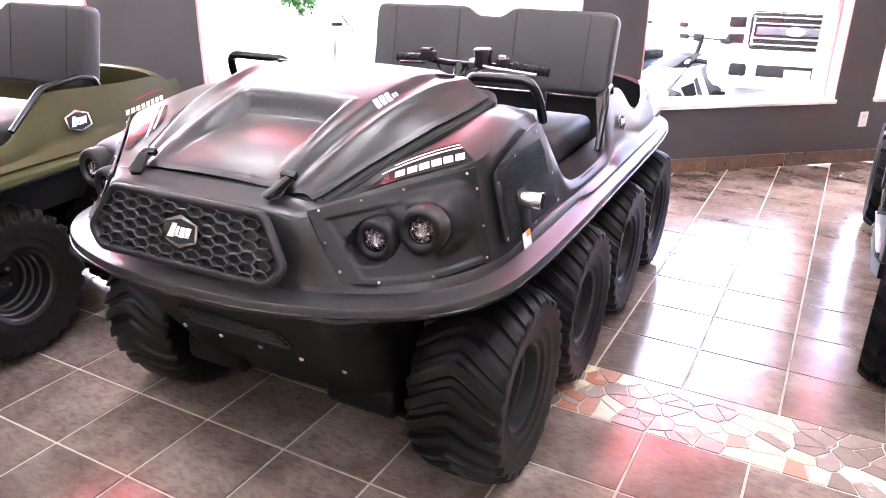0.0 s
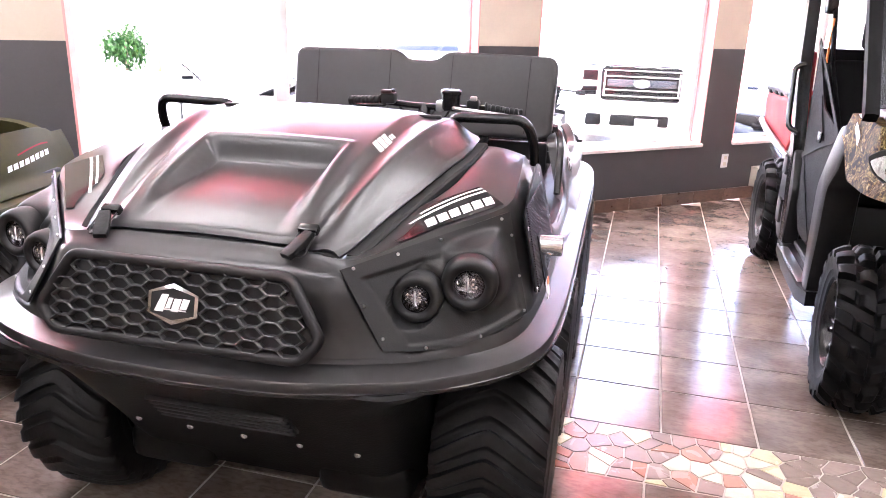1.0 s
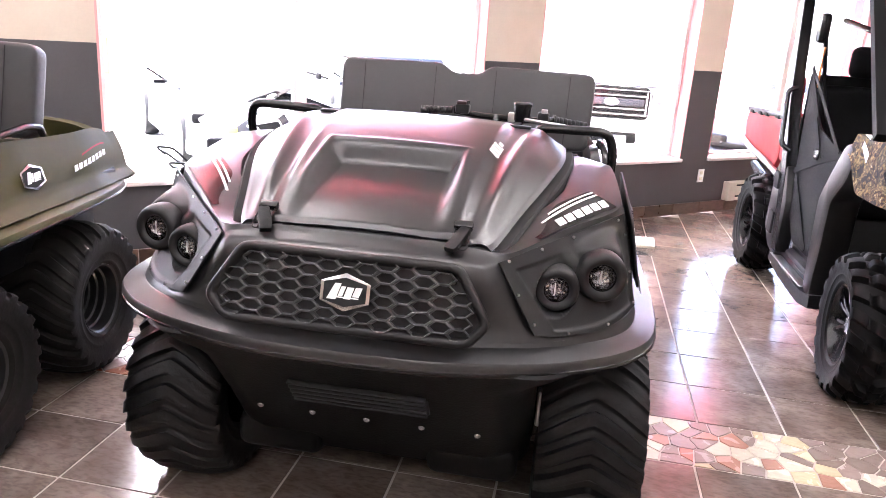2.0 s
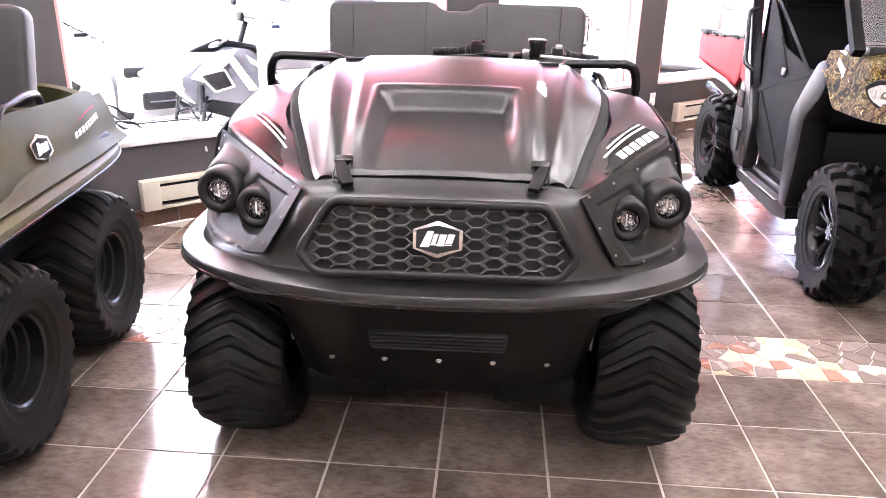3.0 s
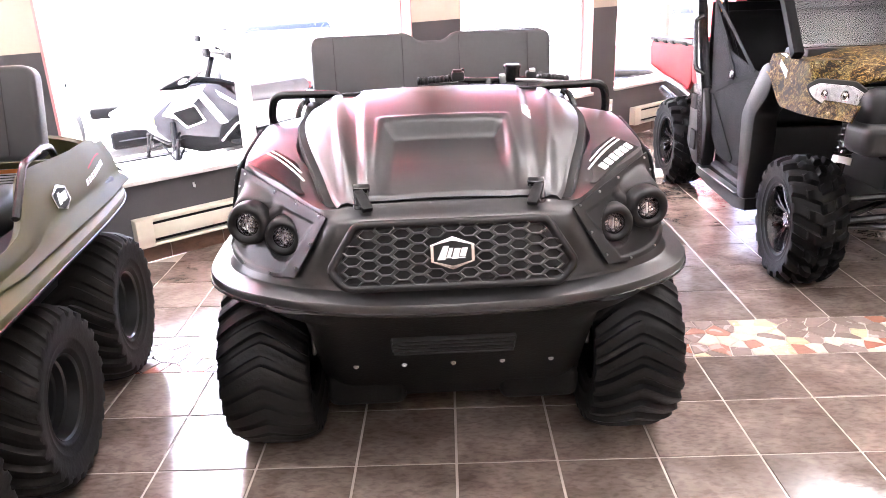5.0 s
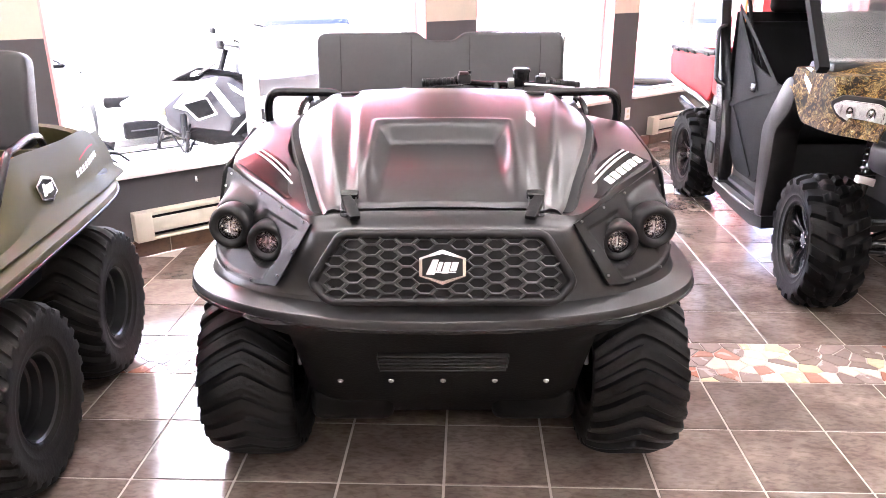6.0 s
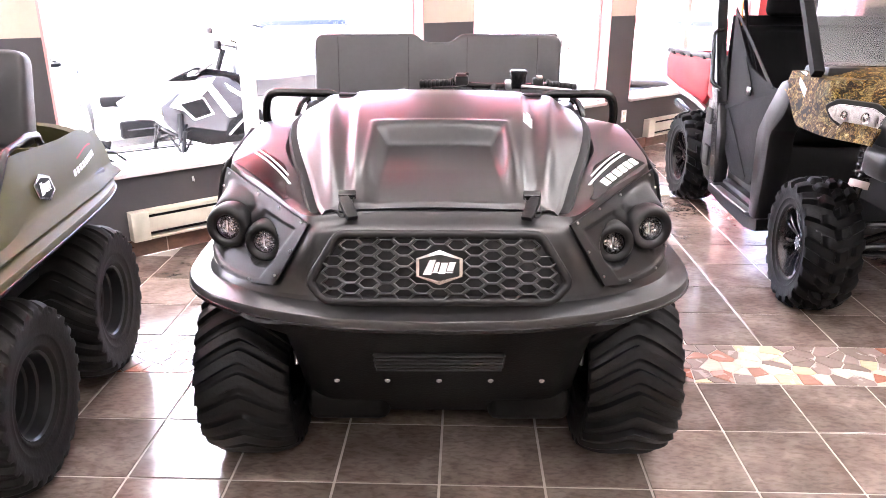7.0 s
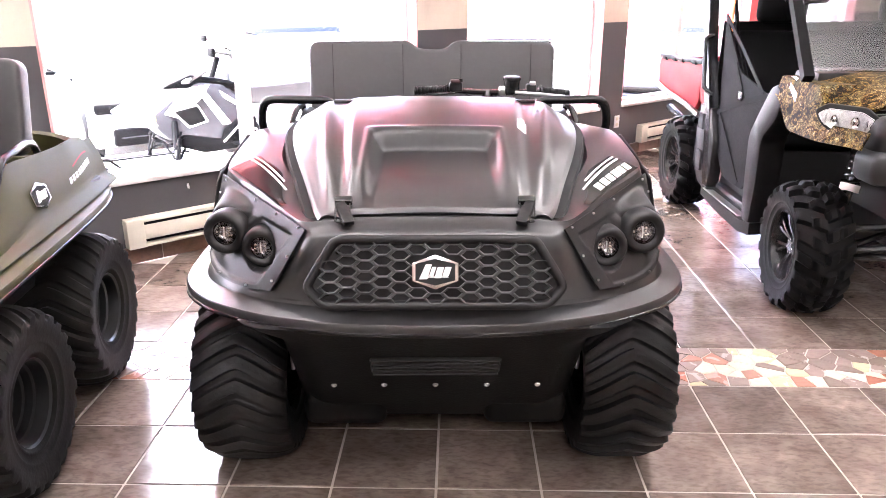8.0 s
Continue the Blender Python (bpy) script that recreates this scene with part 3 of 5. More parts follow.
            part("screw", R([(.0038, 0), (.0034, .003), (0, .004)], 8, basis((s * p.x, p.y, p.z), (s * .62, -.75, .2), (0, 0, 1))), ALU, pn)
        for c, r in LAMPS:
            headlight(pn, (s * c[0], c[1], c[2]), r, s)
    # film on the fenders, with stripes and a name set as plain bars
    grid = np.array([fender(i / 160, j / 30) for i in range(40, 161) for j in range(31)])

    def on_fender(x, y, lift):
        d2 = (grid[:, 0] - x) ** 2 + (grid[:, 1] - y) ** 2
        i = np.argsort(d2)[:6]
        w = 1 / (d2[i] + 1e-7)
        return float((grid[i, 2] * w).sum() / w.sum()) + lift

    def strip(along, off, lift, s):
        """A point on the fender: along the lamp panel's upper edge, off inwards from it."""
        x, y = .375 + .219 * along - .775 * off, .158 + .269 * along + .631 * off
        return Vector((s * x, y, on_fender(x, y, lift)))
    for s in (1, -1):
        film = part("decal_film", sheet(lambda u, v: strip(lerp(.16, 1.0, u), lerp(.004, lerp(.022, .098, sm(0, .6, u)), v), .003, s), 26, 8), GLOSS, a, "glossy black decal film with white stripes")
        part("stripe", sheet(lambda u, v: strip(lerp(.46, .995, u), lerp(.082, .088, v) - .010 * (1 - u) ** 2, .0048, s), 14, 1), WHITE, film)
        part("stripe", sheet(lambda u, v: strip(lerp(.34, .995, u), lerp(.066, .073, v) - .012 * (1 - u) ** 2, .0048, s), 14, 1), WHITE, film)
        if s > 0:
            bars(film, lambda u, d: strip(u, d, .0048, s), 6, .40, .97, .014, .043, WHITE, gap=.18, slant=.22)
    ident = lambda u, v: Vector((.262 + .012 * (u - .5) + .030 * (v - .5), .552 + .105 * (u - .5) - .006 * (v - .5), hood_z(.262 + .012 * (u - .5) + .030 * (v - .5), .552 + .105 * (u - .5) - .006 * (v - .5)) + .0075))
    bars(bonnet, ident, 3, .0, .72, .95, .05, WHITE, "lettering", .16)
    bars(bonnet, ident, 2, .74, 1.0, .75, .35, WHITE, "lettering", .2)
    # flanks of the tub
    fz = flank_profile(flank_pts)
    tip = .10 if paint is BODY else .03

    def flank(u, v):
        y = lerp(.90, L - tip, u)
        z = lerp(.735, fz(y), v)
        x = .67 + .036 * (1 - sm(0, .26, v)) ** 1.5 * sm(.95, 1.25, y) - (z - .735) * 0.30 - (0.05 if paint is BODY else 0.015) * sm(L - .35, L - .1, y) + .012 * math.sin(math.pi * v)
        return (x, y, z)
    for s in (1, -1):
        bm = sheet(flank, 130, 14, 0.035)
        tub = part("tub_flank", bm if s > 0 else mirrored(bm), paint, a)
        part("rear_grab_bar", T([(s * x, y, z) for x, y, z in bar_pts], .013, 10, .03), STEELB, tub, "padded black grab bar on the flank")
        y = bar_pts[-1][1] + .03 if paint is BODY else L - .70
        p = Vector(flank((y - .9) / (L - tip - .9), .50 if paint is BODY else .46))
        badge(tub, basis((s * (p.x + .004), p.y, p.z), (0, s, 0), (-s * .28, 0, 1)), .045 if paint is BODY else .062)
        if paint is not BODY:
            ff = lambda u, v: Vector((s * (flank((lerp(L - .45, L - .16, u) - .9) / (L - tip - .9), lerp(.34, .62, v) + .15 * u)[0] + .003), lerp(L - .45, L - .16, u), flank((lerp(L - .45, L - .16, u) - .9) / (L - tip - .9), lerp(.34, .62, v) + .15 * u)[2]))
            bars(tub, ff, 8, .02, .95, .08, .42, WHITE, "lettering", .25)
            part("stripe", sheet(lambda u, v: ff(lerp(.3, 1, u), lerp(.75, .85, v) + .3 * u * (1 - u)), 8, 1), REDB, tub)

    def tail(u, v):
        x = lerp(-.60, .60, u)
        return (x * lerp(1, .93, v), L - tip + .06 * (1 - (abs(x) / .60) ** 3) - .04 * v, lerp(.735, fz(L - .1) + .035 * (1 - (abs(x) / .60) ** 6), v))
    part("tail_panel", sheet(tail, 24, 6, 0.03), paint, a)
    mid = (.93 + L - .12) / 2
    part("tub_floor", B((0, mid, .50), (1.06, L - 1.1, .03), .005), TRIM, a)
    part("firewall", B((0, .93, .72), (1.12, .03, .46), .005), TRIM, a)
    for s in (1, -1):
        part("tub_side", B((s * .545, mid, .63), (.02, L - 1.1, .28), .004), TRIM, a)
        part("side_deck", B((s * .60, mid, .765), (.13, L - 1.1, .03), .008), TRIM, a)
    part("cargo_bulkhead", B((0, seat_y + .22, .70), (1.06, .03, .40), .01), TRIM if paint is BODY else paint, a)
    part("seat_cushion", B((0, seat_y - .20, .80), (1.02, .46, .13), .045, seg=4), VINYL, a)
    part("seat_box", B((0, seat_y - .18, .63), (1.0, .40, .22), .02), TRIM, a)
    w = .572
    outl = rounded([(x, y, 0) for x, y in [(-w, 0), (w, 0), (w + .005, .34), (.108, .345), (.062, .305), (-.062, .305), (-.108, .345), (-w - .005, .34)]], .052, 6, True)
    sb = Matrix.Translation((-.012, seat_y, .945)) @ Matrix.Rotation(radians(78), 4, "X")
    back = part("backrest", slab([(p.x, p.y) for p in outl], -0.085, sb, .020, 3), VINYL, a, "padded black vinyl bench backrest with a centre notch")
    for x in (-.46, -.135, .135, .46):
        part("seam", T([sb @ Vector((x, .02, .001)), sb @ Vector((x * 1.01, .325, .001))], .0018, 6), DARK, back)
    for x in (-.28, .28):
        part("seat_post", B((x, seat_y + .02, .90), (.04, .02, .16), .004), STEELB, a)
    for s in (1, -1):
        part("grab_bar", T([(s * .345, .925, 1.07), (s * .352, .905, 1.142), (s * .575, .862, 1.152), (s * .598, .89, 1.09), (s * .600, .925, 1.02)], .0145, 12, .045), STEELB, a, "bent black tube grab bar")
    for s in (1, -1):
        for i in range(wheels):
            make_wheel(a, s * .600, first + i * pitch, .300, s, rubber=rubber)
            part("axle", T([(s * .42, first + i * pitch, .30), (s * .56, first + i * pitch, .30)], .045, 14), STEELB, a)
            if i == 0:
                part("bracket", B((s * .452, first - .13, .415), (.014, .035, .11), .005), ALU, a, "worn steel bracket behind the wheel")
            part("axle_plate", B((s * .435, first + i * pitch, .34), (.02, .11, .15), .01), STEELB, a)
    return a


def xf(bm, m):
    xform(bm, bm.verts, m)
    return bm


SWRED = mat("dark_red_switch", (0.030, 0.008, 0.009), 0.5)
GLOSS = mat("gloss_black_film", (0.010, 0.010, 0.011), 0.16, var=0.1)
main = make_amphib(pose(0.008, -0.30, 0, 0, 0, 1.8), "black eight-wheel amphibious vehicle parked on the tiled showroom floor", BODY, 4, .615, .565, 2.70, RUBBER,
                   [(.90, 1.045), (.96, .97), (1.03, .83), (1.12, .790), (1.40, .785), (1.52, .80), (1.58, .87), (1.65, .975), (1.72, .992), (1.90, .972), (2.02, .88), (2.12, .855), (2.30, .865), (2.40, .915), (2.50, .935), (2.60, .90)],
                   1.83, [(.63, 1.50, .80), (.625, 1.585, .965), (.61, 1.64, 1.005), (.60, 1.73, 1.01), (.60, 1.74, .98)])
green = make_amphib(pose(-1.80, -1.34, 0, 0, 0, 7.0), "olive green six-wheel amphibious vehicle beside the black one", OLIVE, 3, .725, .53, 2.40, DUSTY,
                    [(.90, 1.045), (.96, .97), (1.03, .83), (1.10, .805), (1.34, .815), (1.44, .86), (1.55, .945), (1.62, .965), (1.80, .957), (2.0, .948), (2.20, .945), (2.28, .93), (2.30, .915)],
                    1.86, [(.62, 1.42, .85), (.60, 1.60, .985), (.59, 1.80, 1.0), (.585, 1.88, .985), (.585, 1.90, .95)])

tag = part("instruction_label", slab([(-.055, -.034), (.055, -.034), (.055, .034), (-.055, .034)], .0015, basis((.345, 2.063, .840), (1, 0, 0), (0, 0, 1))), WHITE, green, "white instruction label with an orange band")
part("label_band", slab([(-.055, .018), (.055, .018), (.055, .034), (-.055, .034)], .0008, basis((.345, 2.0612, .840), (1, 0, 0), (0, 0, 1))), ORANGE, tag)
for i, w_ in enumerate((.090, .082, .095, .070)):
    part("text_line", slab([(-.048, .009 - i * .011), (-.048 + w_, .009 - i * .011), (-.048 + w_, .0125 - i * .011), (-.048, .0125 - i * .011)], .0008, basis((.345, 2.0612, .840), (1, 0, 0), (0, 0, 1))), DARK, tag)

# what only the black one shows
for s in (1, -1):
    pts = [(.455, .775), (.452, .965), (.60, 1.005), (.79, 1.035), (.835, 1.02), (.885, .86), (.90, .775)]
    pl = part("side_vent", xf(slab([(p.x, p.y) for p in rounded([(y, z, 0) for y, z in pts], .015, 4, True)], .006, None, .0015), Matrix.Translation((s * .676, 0, 0)) @ Matrix.Rotation(radians(-s * 12), 4, "Y") @ Matrix.Translation((s * .162, 0, 0)) @ (YZ if s > 0 else YZ @ Matrix.Diagonal((1, 1, -1, 1)))), TRIM, main, "black side vent panel with a fine louvred screen")
    bm = bmesh.new()
    for i in range(34):
        z = .79 + i * .0062
        y1 = lerp(.865, .80, (z - .79) / .21)
        box(bm, (s * (.6785 + .162 - (z) * .2125 + .008), (.485 + y1) / 2, z), (.004, y1 - .485, .0032))
    tagged(part("louvres", bm, TRIM, pl, smooth=False), kind="stuff")
    for y, z in ((.47, .80), (.467, .95), (.60, .992), (.78, 1.02), (.865, .88), (.885, .79), (.68, .785)):
        part("screw", R([(.006, 0), (.005, .004), (0, .005)], 10, Matrix.Translation((s * (.6835 + .162 - z * .2125), y, z)) @ Matrix.Rotation(0 if s > 0 else math.pi, 4, "Z")), ALU, pl)
ex = part("exhaust_pipe", R([(.024, -.04), (.026, .0), (.026, .065), (.0235, .067), (.0235, .0), (.02, -.02)], 28, Matrix.Translation((.655, .60, .872)) @ Matrix.Rotation(radians(6), 4, "Z"), True), CHROME, main, "short polished exhaust outlet")
part("exhaust_shield", slab([(-.030, -.105), (.030, -.105), (.040, .035), (-.040, .035)], .004, Matrix.Translation((.6655, .60, .872)) @ Matrix.Rotation(radians(-12), 4, "Y") @ YZ, .0015), TRIM, main)
lab = part("warning_label", slab([(-.028, -.022), (.028, -.022), (.028, .022), (-.028, .022)], .0015, basis((.694, .575, .768), (0, 1, 0), (-.21, 0, 1))), WHITE, main, "small orange and white hot-surface label")
part("label_band", slab([(-.002, .006), (.028, .006), (.028, .0221), (-.002, .0221)], .0008, basis((.6955, .575, .768), (0, 1, 0), (-.21, 0, 1))), ORANGE, lab)
fc = bpy.data.curves.new("word", "FONT")
fc.body, fc.size, fc.align_x, fc.align_y = "HOT", .02, "CENTER", "CENTER"
fo = new("word", fc)
bpy.context.view_layer.update()
fm_ = bpy.data.meshes.new_from_object(fo.evaluated_get(bpy.context.evaluated_depsgraph_get()))
bpy.data.objects.remove(fo)
fm_.materials.clear()
fm_.materials.append(DARK)
wd = new("lettering", fm_)
wd.parent = lab
wd.matrix_basis = basis((.6965, .585, .761), (0, 1, 0), (-.21, 0, 1))
pl = part("step_plate", B((0, .149, .525), (.36, .012, .090), .004, Matrix.Rotation(radians(38), 4, "X")), TRIM, main, "ribbed black plate on the hull front")
for i in range(5):
    part("rib", B((0, .139 + .055 * (.5 - i / 4), .525 + .072 * (i / 4 - .5)), (.35, .014, .008), .003, Matrix.Rotation(radians(38), 4, "X")), TRIM, pl)
for x in (-.297, -.15, 0, .15, .299):
    part("bolt", R([(.0085, -.01), (.0085, .003), (.0065, .0055), (.0045, .0045), (.004, .001), (0, .001)], 14, basis((x, .240, .412), (0, -.9, -.35), (1, 0, 0))), ALU, main, "steel bolt head with a hollow middle")
# steering bar of the black one
hb = part("handlebar", T([(-.072, 1.205, 1.136), (.06, 1.165, 1.146), (.14, 1.160, 1.138), (.33, 1.160, 1.136), (.39, 1.165, 1.142), (.514, 1.208, 1.124)], .0105, 10, .03), STEELB, main, "black handlebar with rubber grips and levers")
for p, q in (((.050, 1.168, 1.1455), (-.075, 1.206, 1.136)), ((.400, 1.168, 1.1405), (.516, 1.209, 1.1237))):
    L_ = (Vector(q) - Vector(p)).length
    prof = [(.0105, 0), (.021, .0), (.021, .005)]
    for i in range(7):
        t = .008 + i * (L_ - .016) / 7
        prof += [(.0165, t), (.0165, t + .009), (.0138, t + .0105), (.0138, t + .0135)]
    prof += [(.0175, L_ - .003), (.016, L_), (0, L_)]
    part("grip", R(prof, 16, basis(p, Vector(q) - Vector(p), (0, 0, 1))), RUBBER, hb)
part("switch_block", B((.080, 1.155, 1.158), (.050, .042, .036), .008), TRIM, hb)
part("switch", B((.078, 1.138, 1.180), (.036, .030, .012), .004), SWRED, hb, "dark red switch")
part("kill_button", R([(.007, 0), (.007, .010), (0, .012)], 12, Matrix.Translation((.098, 1.140, 1.178)) @ Matrix.Rotation(radians(-90), 4, "Y")), STEELB, hb)
part("reservoir", R([(.028, -.028), (.030, -.02), (.030, .020), (.034, .022), (.034, .031), (.028, .036), (0, .037)], 24, Matrix.Translation((.291, 1.156, 1.160)) @ Matrix.Rotation(radians(-90), 4, "Y")), STEELB, hb, "round black fluid reservoir")
part("clamp", B((.255, 1.158, 1.142), (.026, .034, .034), .006), ALU, hb)
part("brake_lever", T([(.30, 1.135, 1.140), (.34, 1.105, 1.140), (.41, 1.115, 1.134), (.49, 1.150, 1.122)], .0062, 8, .02), ALU, hb, "bright brake lever")
part("throttle_block", B((.365, 1.158, 1.152), (.040, .038, .032), .007), TRIM, hb)
part("throttle_switch", B((.368, 1.142, 1.172), (.022, .018, .014), .003), ALU, hb)
part("lever", T([(.075, 1.135, 1.138), (.03, 1.125, 1.136), (-.03, 1.145, 1.130)], .005, 8, .02), STEELB, hb)
part("steering_stem", T([(.2, 1.17, 1.14), (.2, 1.06, .90)], .02, 12), STEELB, main)
for p, q, r_ in (((.24, 1.16, 1.13), (.16, 1.03, 1.00), .02), ((.12, 1.15, 1.13), (.22, 1.02, 1.02), .015), ((.30, 1.14, 1.14), (.26, 1.0, 1.03), .01)):
    part("cable", T([p, ((p[0] + q[0]) / 2 + r_, (p[1] + q[1]) / 2 - .02, (p[2] + q[2]) / 2 + .03), q], .0035, 6, .04), STEELB, hb)
part("dash_knob", R([(.014, 0), (.014, .02), (.009, .024), (.009, .04), (.015, .042), (.015, .056), (0, .058)], 14, Matrix.Translation((-.13, .985, 1.09)) @ Matrix.Rotation(radians(-90), 4, "Y")), STEELB, main)

# ---- side-by-side utility vehicle: x inwards from its flank, y along the room ----
def camo_mat():
    m = mat("leaf_camouflage", (0.20, 0.14, 0.06), 0.6, var=0.2, spec=0.12)
    t = m.node_tree
    b = t.nodes["Principled BSDF"]
    tex = t.nodes.new("ShaderNodeTexCoord")
    wob = t.nodes.new("ShaderNodeTexNoise")
    wob.inputs["Scale"].default_value, wob.inputs["Detail"].default_value = 11, 6
    mix = t.nodes.new("ShaderNodeMixRGB")
    mix.blend_type, mix.inputs[0].default_value = "ADD", 0.35
    vor = t.nodes.new("ShaderNodeTexVoronoi")
    vor.inputs["Scale"].default_value = 30
    mp = t.nodes.new("ShaderNodeMapping")
    mp.inputs["Scale"].default_value = (1, 0.45, 1)
    wave = t.nodes.new("ShaderNodeTexNoise")
    wave.inputs["Scale"].default_value, wave.inputs["Detail"].default_value, wave.inputs["Distortion"].default_value = 13, 8, 1.1
    t.links.new(tex.outputs["Object"], wob.inputs["Vector"])
    t.links.new(tex.outputs["Object"], mix.inputs[1])
    t.links.new(wob.outputs["Color"], mix.inputs[2])
    t.links.new(mix.outputs[0], mp.inputs["Vector"])
    t.links.new(mp.outputs[0], vor.inputs["Vector"])
    t.links.new(mix.outputs[0], wave.inputs["Vector"])
    r1 = t.nodes.new("ShaderNodeValToRGB")
    for p, c in ((0.0, (0.006, 0.004, 0.003)), (0.42, (0.010, 0.007, 0.004)), (0.45, (0.07, 0.035, 0.012)), (0.49, (0.22, 0.155, 0.055)), (0.52, (0.012, 0.009, 0.005)), (0.55, (0.10, 0.065, 0.025)), (0.58, (0.30, 0.24, 0.13)), (0.61, (0.018, 0.012, 0.006)), (0.65, (0.20, 0.16, 0.09))):
        e = r1.color_ramp.elements.new(p) if p else r1.color_ramp.elements[0]
        e.position, e.color = p, (*c, 1)
    t.links.new(wave.outputs[0], r1.inputs[0])
    r2 = t.nodes.new("ShaderNodeValToRGB")
    r2.color_ramp.elements[0].position, r2.color_ramp.elements[1].position = 0.02, 0.10
    r2.color_ramp.elements[0].color = (0.03, 0.022, 0.015, 1)
    vor.feature = "DISTANCE_TO_EDGE"
    t.links.new(vor.outputs["Distance"], r2.inputs[0])
    mul = t.nodes.new("ShaderNodeMixRGB")
    mul.blend_type, mul.inputs[0].default_value = "MULTIPLY", 0.75
    t.links.new(r1.outputs[0], mul.inputs[1])
    t.links.new(r2.outputs[0], mul.inputs[2])
    big, r3, tone = t.nodes.new("ShaderNodeTexNoise"), t.nodes.new("ShaderNodeValToRGB"), t.nodes.new("ShaderNodeMixRGB")
    big.inputs["Scale"].default_value, big.inputs["Detail"].default_value, big.inputs["Distortion"].default_value = 9, 5, 0.8
    t.links.new(mp.outputs[0], big.inputs["Vector"])
    r3.color_ramp.interpolation = "CONSTANT"
    for p, c in ((0.0, (0.22, 0.24, 0.14)), (0.42, (1.0, 0.95, 0.55)), (0.50, (0.45, 0.34, 0.26)), (0.56, (1.5, 1.45, 1.15)), (0.64, (0.35, 0.22, 0.12))):
        e = r3.color_ramp.elements.new(p) if p else r3.color_ramp.elements[0]
        e.position, e.color = p, (*c, 1)
    t.links.new(big.outputs[0], r3.inputs[0])
    tone.blend_type, tone.inputs[0].default_value = "MULTIPLY", 0.8
    t.links.new(mul.outputs[0], tone.inputs[1])
    t.links.new(r3.outputs[0], tone.inputs[2])
    t.links.new(tone.outputs[0], b.inputs["Base Color"])
    return m


CAMO = camo_mat()
SCREEN = glass("grey_screen", 0.05, (0.36, 0.37, 0.40))
CABV = mat("black_cab_vinyl", (0.0045, 0.0043, 0.0046), 0.65, spec=0.08)
GREYP = mat("grey_moulded_plastic", (0.0065, 0.0058, 0.0064), 0.40, var=0.25, bump=0.1, bscale=350, spec=0.30)
NET = mat("door_net", (0.0022, 0.0021, 0.0023), 0.65, var=0.6, scale=9, bump=0.5, bscale=400, spec=0.10)
utv = thing("utility_vehicle", pose(1.66, 0, 0), "camouflage side-by-side utility vehicle with red cargo bed and knobbly tyres", "utility vehicle")


def flat(name, pts, x0, depth, material, parent=utv, bevel=.01, label="", r=.03):
    """A plate seen from the side: outline (y, z), from x0 inwards."""
    P = rounded([(y, z, 0) for y, z in pts], r, 4, True)
    return part(name, xf(slab([(p.x, p.y) for p in P], depth, None, bevel), Matrix.Translation((x0, 0, 0)) @ YZ), material, parent, label)


def utv_wheel(x, y, side, steer=0):
    me = SHARED.get("utv")
    mm = Matrix.Translation((x, y, .320)) @ Matrix.Rotation((0 if side > 0 else math.pi) + steer, 4, "Z") @ Matrix.Rotation(.2 + y, 4, "X")
    if not me:
        t = part("tyre", tyre_mesh("tyre", .325, .25, 19, .032, .172, blocky=True, duty=.50, chevron=1.1, nl=16), MUDT, utv, "knobbly mud tyre on a black alloy wheel", angle=45)
        d = part("rim", R([(.178, .085), (.176, .10), (.168, .102), (.160, .085), (.156, .03), (.148, .01), (.143, -.06), (.0, -.06)], 40), STEELB, t)
        hub = part("hub", R([(.05, .0), (.05, .05), (.03, .06), (.028, .068), (0, .068)], 20), STEELB, d)
        sp = []
        for k in range(7):
            a = 2 * math.pi * k / 7
            for da in (-.16, .16):
                p0 = Vector((.045, .045 * math.cos(a), .045 * math.sin(a)))
                p1 = Vector((.072, .160 * math.cos(a + da), .160 * math.sin(a + da)))
                bm = sweep(bmesh.new(), [p0, p0.lerp(p1, .5) + Vector((.006, 0, 0)), p1], [(-.009, -.02), (-.007, .008), (.007, .008), (.009, -.02)], up=Vector((1, 0, 0)))
                sp.append(part("spoke", bm, GLOSS, d))
            sp.append(part("nut", R([(.008, .05), (.008, .066), (0, .068)], 8, Matrix.Translation((0, .034 * math.cos(a), .034 * math.sin(a)))), CHROME, hub))
        SHARED["utv"] = (t, d, hub, sp)
        t.matrix_basis = mm
        return
    t0, d0, h0, sp = me
    t = new("tyre", t0.data)
    t.parent, t.matrix_basis = utv, mm
    d = new("rim", d0.data)
    d.parent = t
    h = new("hub", h0.data)
    h.parent = d
    for o in sp:
        c = new(o.name.split(".")[0], o.data)
        c.parent = d if o.parent is d0 else h


utv_wheel(.10, 1.475, -1, -.10)
utv_wheel(1.42, 1.475, 1, -.10)
utv_wheel(.09, 3.42, -1)
utv_wheel(1.44, 3.42, 1)
# cargo bed
bed = flat("cargo_bed", [(3.07, 1.045), (4.12, 1.0), (4.15, .93), (4.08, .77), (3.70, .755), (3.16, .72), (3.07, .80)], .02, .035, REDB, label="red plastic cargo bed side with a black top rail")
flat("cargo_bed", [(3.07, 1.045), (4.12, 1.0), (4.15, .93), (4.08, .77), (3.70, .755), (3.16, .72), (3.07, .80)], 1.45, .035, REDB)
part("tailgate", B((.76, 4.10, .89), (1.42, .04, .24), .01), REDB, bed)
part("bed_floor", B((.76, 3.6, .78), (1.40, 1.0, .04), .01), TRIM, bed)
part("bed_front", B((.76, 3.08, .90), (1.42, .04, .32), .01), TRIM, bed)
part("top_rail", xf(B((0, 0, 0), (.05, 1.06, .035), .008), Matrix.Translation((.035, 3.60, 1.035)) @ Matrix.Rotation(radians(-2.4), 4, "X")), GREYP, bed)
